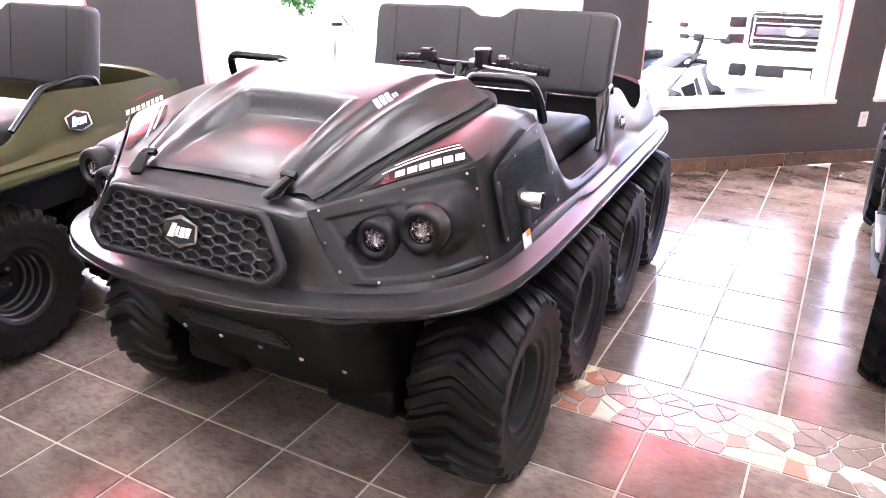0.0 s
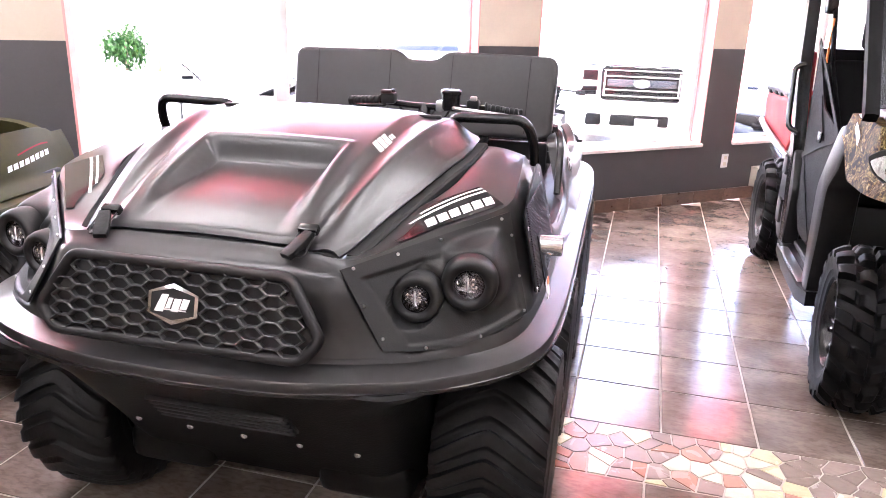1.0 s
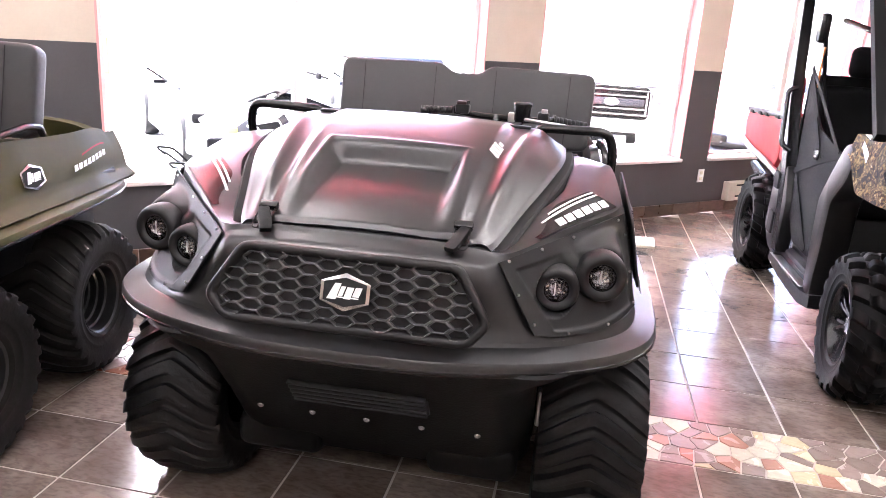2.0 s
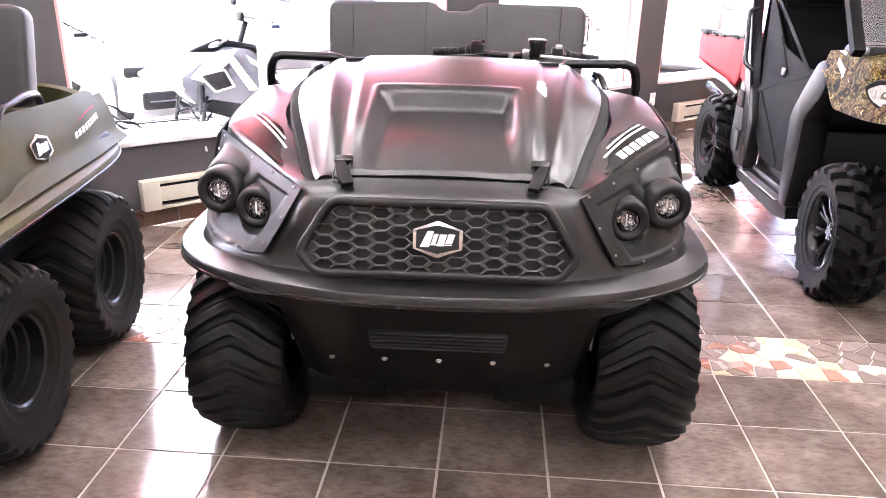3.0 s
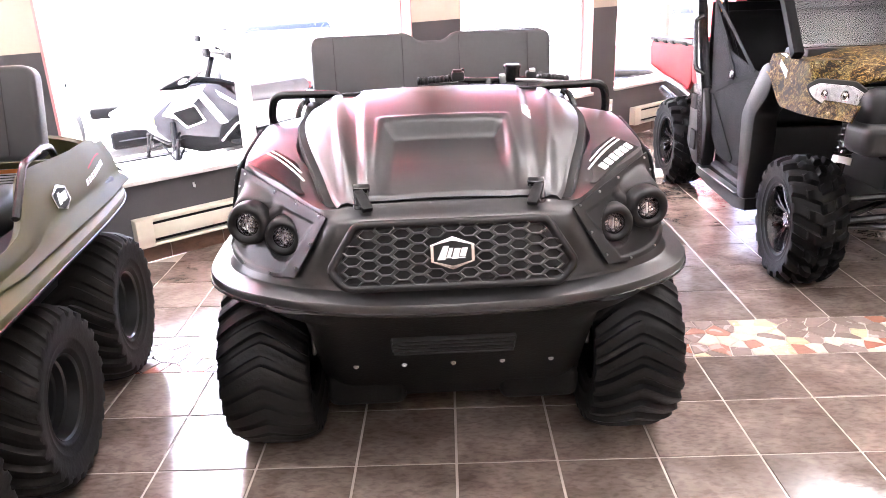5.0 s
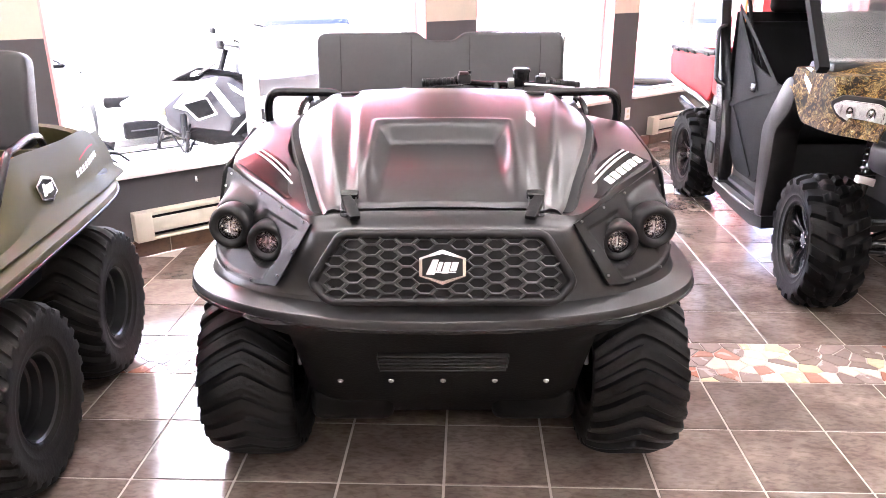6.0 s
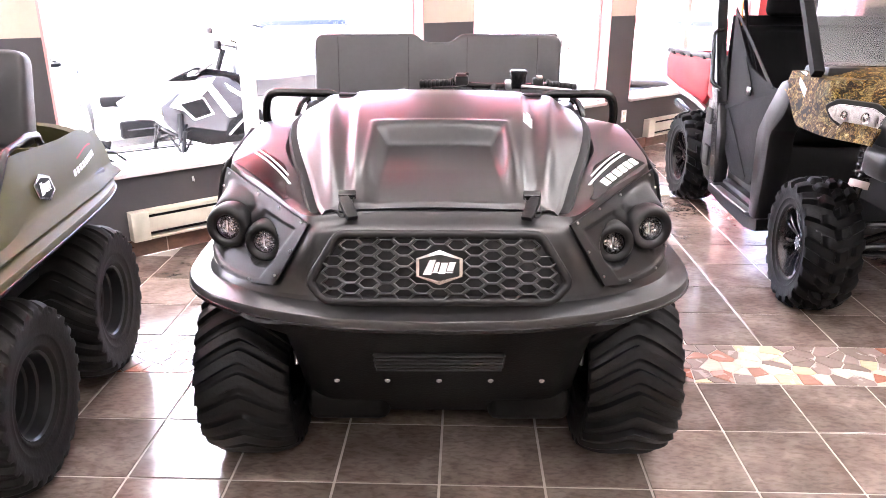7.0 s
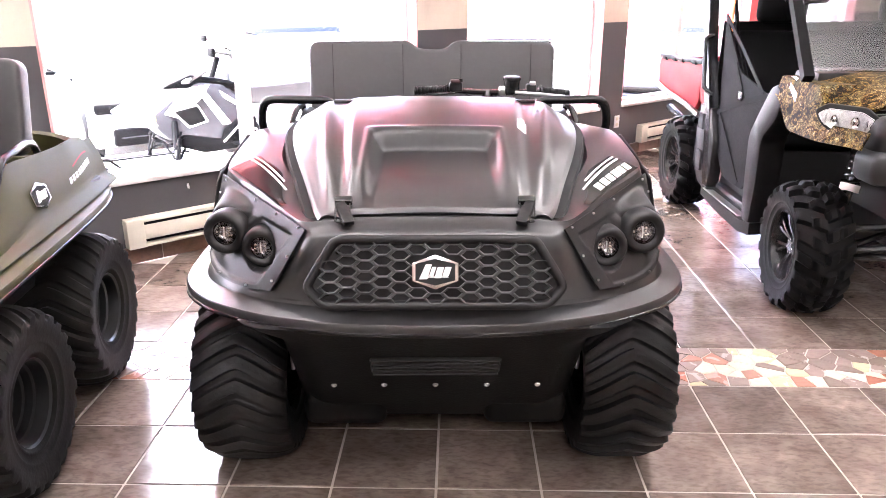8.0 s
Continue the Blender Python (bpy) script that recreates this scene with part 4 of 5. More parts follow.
for y in (3.22, 3.52, 3.70, 3.95):
    part("rail_slot", B((.018, y, 1.022 - (y - 3.6) * .042), (.03, .09, .022), .004), DARK, bed)
part("tie_bar", T([(.0, 4.06, .80), (-.01, 3.70, .775), (-.005, 3.22, .75), (.04, 3.10, .70)], .020, 12, .05), ALU, bed, "pale tie-down bar along the bed")
part("rear_frame", T([(.10, 4.0, .62), (.10, 3.1, .52), (.10, 2.7, .45)], .03, 10, .05), STEELB, utv)
part("rear_axle", T([(.15, 3.42, .345), (1.40, 3.42, .345)], .035, 10), STEELB, utv)
# cab
flat("rear_skirt", [(2.98, .72), (3.00, .40), (2.86, .30), (2.66, .27), (2.64, .60), (2.74, .80), (2.92, .82)], .0, .08, GREYP, bevel=.015, label="grey plastic cab corner with air inlets")
part("air_inlet", B((-.003, 2.85, .45), (.02, .09, .13), .004), DARK, utv)
part("air_inlet", B((-.003, 2.88, .70), (.02, .10, .10), .004), DARK, utv)
flat("cab_quarter", [(3.10, 1.30), (3.06, .80), (2.86, .78), (2.97, 1.30)], .02, .05, REDB, label="red panel behind the cab pillar")
part("cab_pillar", sweep(bmesh.new(), [Vector(p) for p in ((.03, 2.70, .30), (.025, 2.79, .75), (.01, 2.92, 1.15), (.02, 3.10, 1.78))], [(-.045, -.03), (-.045, .03), (.045, .03), (.045, -.03)], up=Vector((1, 0, 0))), STEELB, utv, "black square-tube cab pillar")
part("cab_pillar", sweep(bmesh.new(), [Vector(p) for p in ((1.49, 2.70, .30), (1.495, 2.79, .75), (1.51, 2.92, 1.15), (1.50, 3.10, 1.78))], [(-.045, -.03), (-.045, .03), (.045, .03), (.045, -.03)], up=Vector((1, 0, 0))), STEELB, utv)
for x in (.03, 1.45):
    part("windscreen_pillar", sweep(bmesh.new(), [Vector(p) for p in ((x - .03, 1.50, 1.12), (x - .02, 1.60, 1.22), (x + .02, 2.12, 1.79))], [(-.02, -.024), (-.024, 0), (-.02, .024), (.02, .024), (.024, 0), (.02, -.024)], up=Vector((1, 0, 0))), CABV, utv, "black windscreen pillar")
part("roof", B((.76, 2.61, 1.82), (1.52, 1.10, .06), .025, seg=3), STEELB, utv, "black cab roof")
part("roof_bar", T([(.03, 3.10, 1.78), (.06, 2.12, 1.78)], .025, 10), STEELB, utv)
ws = part("windscreen", xf(B((0, 0, 0), (1.46, .006, .80), 0), Matrix.Translation((.76, 1.80, 1.45)) @ Matrix.Rotation(radians(-42), 4, "X")), SCREEN, utv, "clear sloping windscreen")
ws.visible_shadow = False
part("wiper_cowl", B((.76, 1.585, 1.118), (1.38, .06, .05), .015), TRIM, utv)
part("dash", B((.76, 1.72, 1.05), (1.36, .28, .18), .04), TRIM, utv)
part("bench_back", B((.76, 2.74, 1.02), (1.36, .14, .50), .05, Matrix.Rotation(radians(-8), 4, "X"), 3), CABV, utv)
part("bench_seat", B((.76, 2.48, .70), (1.36, .50, .14), .05, seg=3), CABV, utv)
part("seat_base", B((.76, 2.5, .47), (1.30, .5, .34), .02), TRIM, utv)
for x in (.38, 1.12):
    part("headrest", B((x, 2.80, 1.40), (.30, .09, .17), .04, seg=3), CABV, utv)
part("rear_screen", B((.76, 2.90, 1.02), (1.38, .02, .60), .005), CABV, utv)
part("steering_wheel", xf(sweep(bmesh.new(), [(.17 * math.cos(a), .17 * math.sin(a), 0) for a in [k * math.pi / 14 for k in range(28)]], [(-.014, 0), (0, .014), (.014, 0), (0, -.014)], True), Matrix.Translation((1.10, 2.05, 1.10)) @ Matrix.Rotation(radians(60), 4, "X")), STEELB, utv)
mir = part("mirror", B((.22, 2.12, 1.50), (.24, .05, .13), .03, seg=3), STEELB, utv, "black mirror on a short arm")
part("mirror_arm", T([(.06, 2.46, 1.60), (.12, 2.30, 1.56), (.20, 2.14, 1.52)], .014, 8, .04), STEELB, mir)
part("belt", T([(.09, 2.84, 1.52), (.10, 2.72, 1.25), (.16, 2.55, .90), (.20, 2.5, .78)], .012, 6), NET, utv)
part("belt_retractor", B((.075, 2.86, 1.57), (.06, .07, .16), .02), STEELB, utv)
part("belt_webbing", B((.085, 2.80, 1.36), (.01, .02, .22), .003), ORANGE, utv, "orange tagged belt webbing")
# net door
net = flat("door_net", [(2.76, 1.36), (2.70, 1.30), (2.42, 1.06), (2.06, .99), (1.93, .98), (2.05, .72), (2.16, .42), (2.50, .42), (2.66, .55), (2.72, .95)], .035, .008, NET, bevel=0, label="black woven door net with straps", r=.05)
for p, q in (((2.75, 1.36), (2.05, .98)), ((2.72, .78), (1.96, .985)), ((2.70, .80), (2.25, .44)), ((2.50, 1.10), (2.30, .90))):
    part("strap", sweep(bmesh.new(), [Vector((.030, *p)), Vector((.028, (p[0] + q[0]) / 2, (p[1] + q[1]) / 2 + .01)), Vector((.030, *q))], [(-.014, 0), (-.014, .003), (.014, .003), (.014, 0)], up=Vector((1, 0, 0))), CABV, net)
part("buckle", B((.024, 2.35, .93), (.01, .07, .05), .006), STEELB, net)
part("grab_handle", T([(.0, 2.84, 1.24), (-.05, 2.85, 1.22), (-.05, 2.78, .92), (.0, 2.75, .89)], .014, 10, .03), STEELB, utv, "black grab handle on the pillar")
# sill and front wing
part("sill", sweep(bmesh.new(), [Vector(p) for p in ((.04, 2.72, .285), (.02, 2.40, .275), (.02, 2.0, .265), (.04, 1.90, .275))], [(-.05, -.035), (-.06, .0), (-.05, .03), (.05, .03), (.05, -.035)]), GREYP, utv, "grey step sill")
# bright metal sliver put in as the silver highlight along the sill
part("sill_highlight", B((.0, 2.34, .307), (.05, .62, .008), .003), ALU, utv)
part("floor_pan", B((.76, 2.2, .31), (1.4, 1.0, .05), .01), TRIM, utv)
flat("front_wing", [(1.925, .275), (2.03, .29), (2.06, .50), (2.08, .76), (1.98, .90), (1.86, 1.05), (1.78, 1.06), (1.72, .98), (1.76, .89), (1.90, .77), (1.90, .55)], -.01, .14, GREYP, bevel=.02, label="grey moulded front wing", r=.04)
# solid dark block gives the hollow wheel well its shade
part("wheel_well_dark", B((.60, 1.62, .68), (.36, .50, .46), .08), DARK, utv)
part("front_frame", B((.76, 1.64, .56), (.44, .50, .20), .04), STEELB, utv)


def wing(u, v):
    """Camouflage wing: wraps from the flank over to the bonnet, and runs on as a strip under the lamps."""
    y = lerp(1.80, 1.07, u)
    top = lerp(1.105, .945, sm(.54, .68, u))
    bot = lerp(1.01, .868, sm(0, .30, u)) + .012 * sm(.5, 1, u)
    z = lerp(bot, top, sm(0, .62, v)) + .004 * sm(.62, 1, v)
    x = -.012 + .025 * sm(.0, .6, v) + .20 * sm(.55, 1, v) * (1 - sm(.54, .68, u)) + .07 * sm(.55, 1, u) ** 1.5
    return (x, y, z)


for s in (1, -1):
    bm = sheet(wing, 44, 22, .010)
    if s < 0:
        mirrored(bm)
        xform(bm, bm.verts, Matrix.Translation((1.52, 0, 0)))
    w = part("camo_wing", bm, CAMO, utv, "leaf camouflage front wing with pale stickers")
    if s > 0:
        for v0, y0 in ((.60, 1.74), (.40, 1.70)):
            part("sticker", sheet(lambda p, q: Vector(wing((1.83 - lerp(y0, y0 - .10, p)) / .79, lerp(v0, v0 + .07, q) - .07 * p)) + Vector((-.006, -.002, .006)), 6, 2), WHITE, w, "pale sticker")


def bonnetf(u, v):
    x = lerp(.06, 1.46, u)
    e = abs(u - .5) * 2
    return (x, lerp(1.62, 1.06, v) + .20 * e ** 3 * v, 1.112 + .045 * (1 - e * e) - .085 * v ** 1.8 - .045 * sm(.80, 1, e) * v + .010 * sm(.25, .33, abs(u - .5)) * (1 - sm(.38, .46, abs(u - .5))))


part("bonnet", sheet(bonnetf, 44, 24, .015), CAMO, utv, "leaf camouflage bonnet")
fas = part("fascia", B((.76, 1.16, .90), (1.24, .18, .22), .05, seg=3), TRIM, utv, "black front fascia with paired headlights")
part("lower_fascia", B((.76, 1.12, .80), (1.30, .20, .14), .04, seg=3), TRIM, fas)
part("bumper", T([(.24, 1.10, .74), (.30, .98, .76), (1.22, .98, .76), (1.28, 1.10, .74)], .035, 12, .06), STEELB, fas)
CLEAR = glass("clear_lamp_cover", 0.02)
LAMPW = mat("bright_lamp_bowl", (0.88, 0.88, 0.90), 0.18, 0.0, var=0.3, scale=50)
for s in (1, -1):
    # local x from the flank to the middle, y up, z out of the lamp
    for o, ax, k in ((Vector((.76 - s * .690, 1.235, .975)), Vector((s * .78, -.60, -.06)), .58), (Vector((.76 - s * .52, 1.150, .950)), Vector((s * .93, -.30, -.03)), .56)):
        m = basis(o, ax, (-s * .10, -.08, 1))
        if s < 0:
            m = m @ Matrix.Diagonal((1, 1, -1, 1))
        m = m @ Matrix.Diagonal((k * 1.05, k * 1.55, k, 1))
        shape = rounded([(-.19, .022, 0), (-.12, .050, 0), (.10, .052, 0), (.19, .020, 0), (.15, -.040, 0), (-.06, -.052, 0), (-.15, -.020, 0)], .02, 3, True)
        ol = [(p.x, p.y) for p in shape]
        hl = part("headlight", slab([(x * 1.14, y * 1.42) for x, y in ol], .03, m @ Matrix.Translation((0, 0, -.018)), .006), DARK, fas, "clear faceted headlight in a black bezel")
        part("reflector", slab(ol, .004, m @ Matrix.Translation((0, 0, .012))), LAMPW, hl)
        for dx, r in ((-.075, .024), (.06, .030)):
            part("bulb", R([(r, 0), (r * .95, .008), (r * .6, .002), (r * .3, .010), (0, .012)], 16, m @ Matrix.Translation((dx, 0, .017)) @ Matrix.Rotation(radians(-90), 4, "Y")), CHROME, hl)
        for dx in (-.13, -.045, .045, .13):
            part("facet", B((0, 0, 0), (.012, .060, .006), .002, m @ Matrix.Translation((dx, -.002, .019))), LAMPGLOW, hl)
        part("lamp_cover", slab(ol, .010, m @ Matrix.Translation((0, 0, .028)), .004), CLEAR, hl)
# front suspension
sh = part("shock_absorber", T([(.25, 1.50, .40), (.37, 1.58, .86)], .022, 12), STEELB, utv, "coil-over shock absorber with a white collar")
pts = []
for i in range(8 * 10 + 1):
    a = 2 * math.pi * i / 10
    c = Vector((.302, 1.535, .62)).lerp(Vector((.37, 1.58, .86)), i / 80)
    pts.append(c + Vector((math.cos(a) * .042, math.sin(a) * .042, 0)))
part("coil_spring", tube(bmesh.new(), pts, .006, 6), STEELB, sh)
part("collar", R([(.045, 0), (.045, .035), (.02, .035)], 18, basis((.295, 1.53, .585), (.12, .08, .46), (1, 0, 0))), WHITE, sh)
for p, q in (((.20, 1.42, .30), (.62, 1.15, .36)), ((.20, 1.42, .30), (.62, 1.62, .36)), ((.22, 1.44, .42), (.60, 1.2, .52)), ((.20, 1.30, .36), (.70, 1.22, .42))):
    part("control_arm", T([p, q], .018, 8), STEELB, utv)
    part("control_arm", T([(1.52 - p[0], p[1], p[2]), (1.52 - q[0], q[1], q[2])], .018, 8), STEELB, utv)
part("brake_disc", R([(.10, -.006), (.10, .006), (.03, .006), (.03, -.006)], 28, Matrix.Translation((.20, 1.475, .320)), True), ALU, utv)

# ---- outside, seen through the windows ----
CONC = mat("pale_concrete", (0.62, 0.60, 0.57), 0.85, var=0.1, scale=3, bump=0.3)
ob = structure("ledge", B((-1.2, WT + 1.72, -.29), (7.0, 3.4, .34), .01), CONC, "pale concrete display ledge outside the windows")
ob.matrix_basis = WALL
ob = structure("ledge_east", B((4.9, WT + .62, -.29), (5.1, 1.2, .34), .01), CONC, "pale concrete display ledge outside the windows")
ob.matrix_basis = WALL


def awning_mat():
    m = mat("red_awning_cloth", (0.45, 0.03, 0.035), 0.8, var=0.08)
    t = m.node_tree
    b = t.nodes["Principled BSDF"]
    tr, mx = t.nodes.new("ShaderNodeBsdfTranslucent"), t.nodes.new("ShaderNodeMixShader")
    tr.inputs[0].default_value = (0.75, 0.17, 0.19, 1)
    mx.inputs[0].default_value = 0.34
    t.links.new(b.outputs[0], mx.inputs[1])
    t.links.new(tr.outputs[0], mx.inputs[2])
    t.links.new(mx.outputs[0], t.nodes["Material Output"].inputs[0])
    return m


def awning(u, v):
    return (lerp(-7.0, 9.0, u), WT + .02 + .40 * v, 3.10 - .66 * v - .03 * math.sin(math.pi * v))


# unseen awning, added and placed to redden the reflections on the bonnet
aw = structure("awning", sheet(awning, 60, 6), awning_mat(), "red cloth awning over the showroom windows")
aw.matrix_basis = WALL
tagged(aw, category="awning")

# outdoor-only black, set below real plastic to offset the strong light outside
OBLK = mat("outdoor_black", (0.003, 0.003, 0.0033), 0.6, var=0.3, spec=0.08)
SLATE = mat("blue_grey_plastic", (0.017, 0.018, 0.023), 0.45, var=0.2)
CARW = mat("white_car_paint", (0.80, 0.80, 0.82), 0.25, var=0.03, coat=0.5)
CARB = mat("blue_grey_car_paint", (0.010, 0.014, 0.024), 0.4, var=0.1, coat=0.05, spec=0.2)
# opaque glass, its pale colour carries the bright reflection of the sky
TINT = mat("glare_pale_glass", (0.30, 0.33, 0.36), 0.08, var=0.1)
YELL = mat("yellow_plastic", (0.75, 0.65, 0.05), 0.4, var=0.1)


def prism(name, pts, x0, x1, material, parent, bevel=.02, r=.03, label="", taper=0.0):
    """A body from a side outline (y, z) between x0 and x1, its top drawn in by taper."""
    P = rounded([(y, z, 0) for y, z in pts], r, 4, True)
    bm = xf(slab([(p.x, p.y) for p in P], x1 - x0, None, bevel), Matrix.Translation((x0, 0, 0)) @ YZ)
    if taper:
        z0, z1 = min(p[1] for p in pts), max(p[1] for p in pts)
        c = (x0 + x1) / 2
        for v in bm.verts:
            v.co.x = c + (v.co.x - c) * (1 - taper * (v.co.z - z0) / (z1 - z0))
    return part(name, bm, material, parent, label)


def make_sled(m, label):
    """A snowmobile; its nose points along -y."""
    s = thing("snowmobile", m, label, "snowmobile", "snowmobiles outside")
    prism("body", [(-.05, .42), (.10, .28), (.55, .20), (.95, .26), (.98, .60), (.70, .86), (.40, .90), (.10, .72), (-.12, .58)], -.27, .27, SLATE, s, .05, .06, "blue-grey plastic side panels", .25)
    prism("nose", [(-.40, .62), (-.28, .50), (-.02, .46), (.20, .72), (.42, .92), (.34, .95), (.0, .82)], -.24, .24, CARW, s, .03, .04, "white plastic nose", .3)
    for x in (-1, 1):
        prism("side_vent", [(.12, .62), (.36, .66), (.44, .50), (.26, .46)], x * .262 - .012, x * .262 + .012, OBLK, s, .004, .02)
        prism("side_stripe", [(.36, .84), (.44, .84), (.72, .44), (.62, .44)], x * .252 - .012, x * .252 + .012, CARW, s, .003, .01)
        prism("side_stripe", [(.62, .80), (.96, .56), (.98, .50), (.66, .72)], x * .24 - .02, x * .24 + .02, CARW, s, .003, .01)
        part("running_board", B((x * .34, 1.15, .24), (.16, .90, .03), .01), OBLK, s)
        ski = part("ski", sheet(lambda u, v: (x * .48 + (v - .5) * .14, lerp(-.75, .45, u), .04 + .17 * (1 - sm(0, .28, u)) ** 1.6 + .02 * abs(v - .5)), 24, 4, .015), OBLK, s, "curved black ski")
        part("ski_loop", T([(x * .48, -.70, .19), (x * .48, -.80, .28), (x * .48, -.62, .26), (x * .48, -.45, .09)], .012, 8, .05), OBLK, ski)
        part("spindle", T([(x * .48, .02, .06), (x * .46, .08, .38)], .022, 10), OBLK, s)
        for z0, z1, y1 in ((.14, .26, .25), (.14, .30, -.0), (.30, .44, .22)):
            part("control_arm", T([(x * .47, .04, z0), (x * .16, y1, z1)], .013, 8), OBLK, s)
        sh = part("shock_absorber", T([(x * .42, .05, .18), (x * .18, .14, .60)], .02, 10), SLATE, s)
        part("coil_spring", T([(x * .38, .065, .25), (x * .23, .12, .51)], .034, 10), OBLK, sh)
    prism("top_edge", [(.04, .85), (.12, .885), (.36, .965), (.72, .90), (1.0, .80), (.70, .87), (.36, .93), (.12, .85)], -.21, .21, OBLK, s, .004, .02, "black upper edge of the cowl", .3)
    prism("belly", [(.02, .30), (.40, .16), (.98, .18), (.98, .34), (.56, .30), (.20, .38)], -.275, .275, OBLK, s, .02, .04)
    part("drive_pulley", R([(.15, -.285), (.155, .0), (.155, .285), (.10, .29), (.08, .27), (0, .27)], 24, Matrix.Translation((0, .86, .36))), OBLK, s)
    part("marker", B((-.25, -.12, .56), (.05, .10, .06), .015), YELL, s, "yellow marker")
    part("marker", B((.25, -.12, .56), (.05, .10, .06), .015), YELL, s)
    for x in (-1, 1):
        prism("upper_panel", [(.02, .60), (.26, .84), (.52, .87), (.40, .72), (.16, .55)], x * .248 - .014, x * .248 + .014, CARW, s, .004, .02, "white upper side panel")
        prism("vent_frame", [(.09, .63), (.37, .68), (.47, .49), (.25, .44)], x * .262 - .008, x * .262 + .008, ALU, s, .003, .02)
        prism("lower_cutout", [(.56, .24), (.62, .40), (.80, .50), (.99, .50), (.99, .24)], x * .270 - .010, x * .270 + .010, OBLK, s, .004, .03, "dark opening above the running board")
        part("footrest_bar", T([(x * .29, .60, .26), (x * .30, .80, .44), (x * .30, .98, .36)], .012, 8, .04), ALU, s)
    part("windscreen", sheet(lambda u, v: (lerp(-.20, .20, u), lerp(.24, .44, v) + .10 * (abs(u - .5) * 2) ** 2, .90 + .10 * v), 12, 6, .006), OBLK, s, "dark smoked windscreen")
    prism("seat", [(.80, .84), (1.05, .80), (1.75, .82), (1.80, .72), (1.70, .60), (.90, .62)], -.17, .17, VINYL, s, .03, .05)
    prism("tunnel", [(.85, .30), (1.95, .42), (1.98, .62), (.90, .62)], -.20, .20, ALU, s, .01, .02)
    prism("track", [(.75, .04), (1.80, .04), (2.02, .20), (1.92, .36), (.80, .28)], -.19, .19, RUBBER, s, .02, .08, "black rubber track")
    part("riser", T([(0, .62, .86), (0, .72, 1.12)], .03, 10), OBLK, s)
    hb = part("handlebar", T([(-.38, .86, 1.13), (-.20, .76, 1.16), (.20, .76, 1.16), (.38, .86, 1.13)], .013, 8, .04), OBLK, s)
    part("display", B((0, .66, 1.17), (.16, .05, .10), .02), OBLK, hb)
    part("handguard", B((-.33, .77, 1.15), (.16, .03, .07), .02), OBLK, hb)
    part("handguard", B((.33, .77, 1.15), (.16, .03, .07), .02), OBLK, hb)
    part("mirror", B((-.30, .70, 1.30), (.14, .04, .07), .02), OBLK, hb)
    part("tail_lamp", B((0, 1.82, .72), (.20, .04, .08), .015), REDB, s, "red tail lamp")
    return s


sled = make_sled(Matrix.LocRotScale((-2.78, 4.91, -.12), Euler((0, 0, radians(-52))), (.9, .9, .9)), "blue-grey and white snowmobile standing on the ledge outside")
copy_thing(sled, pose(-.50, 7.1, gz, 0, 0, -30))


def make_car(m, label, paint, L=4.4, W=1.8, H=1.42):
    """A parked car; its nose points along -y."""
    c = thing("car", m, label, "car", "parked cars outside")
    body = prism("body", [(0, .30), (.05, .62), (.35, .76), (1.25, .90), (L - .7, .98), (L - .05, .92), (L, .35), (L - .5, .22), (.4, .20)], -W / 2, W / 2, paint, c, .08, .10, "", .10)
    prism("cabin", [(1.15, .88), (1.95, H - .06), (2.3, H), (3.2, H - .02), (4.05, .95)], -W / 2 + .10, W / 2 - .10, TINT, c, .05, .10, "opaque cabin glazing, the sky's reflection in its pale colour", .22)
    prism("roof", [(1.86, H - .12), (1.98, H - .02), (2.3, H + .02), (3.15, H + .01), (3.3, H - .04), (3.5, H - .12)], -W / 2 + .20, W / 2 - .20, paint, c, .02, .03)
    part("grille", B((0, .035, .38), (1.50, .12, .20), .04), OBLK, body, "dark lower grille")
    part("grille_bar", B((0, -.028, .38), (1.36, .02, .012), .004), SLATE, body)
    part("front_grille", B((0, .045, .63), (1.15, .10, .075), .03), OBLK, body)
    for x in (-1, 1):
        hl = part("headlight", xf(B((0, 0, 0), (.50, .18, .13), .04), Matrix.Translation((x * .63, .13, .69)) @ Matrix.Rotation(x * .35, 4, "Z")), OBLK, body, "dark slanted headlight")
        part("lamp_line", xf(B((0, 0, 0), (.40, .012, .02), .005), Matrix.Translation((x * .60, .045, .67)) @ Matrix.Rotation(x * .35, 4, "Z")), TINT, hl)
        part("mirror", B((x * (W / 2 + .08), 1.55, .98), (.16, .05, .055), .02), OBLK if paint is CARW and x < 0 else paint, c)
        for y in (.85, L - .85):
            w = part("wheel", R([(.33, -.10), (.34, -.06), (.34, .06), (.33, .10), (.24, .105), (.22, .08), (.20, .085), (.05, .095), (0, .095)], 32, Matrix.Translation((x * (W / 2 - .09), y, .34)) @ Matrix.Rotation(0 if x > 0 else math.pi, 4, "Z")), RUBBER, c)
            part("rim", R([(.215, .106), (.20, .112), (.17, .10), (.06, .108), (0, .108)], 20, Matrix.Translation((x * (W / 2 - .09), y, .34)) @ Matrix.Rotation(0 if x > 0 else math.pi, 4, "Z")), ALU, w)
    return c


white_car = make_car(pose(-3.2, 6.6, gz, 0, 0, 41), "white parked car with dark lamps and grille", CARW)
make_car(pose(-1.55, 8.3, gz, 0, 0, 28), "blue-grey car parked on the forecourt", CARB)
make_car(pose(2.75, 8.6, gz, 0, 0, -20), "blue-grey car parked on the forecourt", CARB)


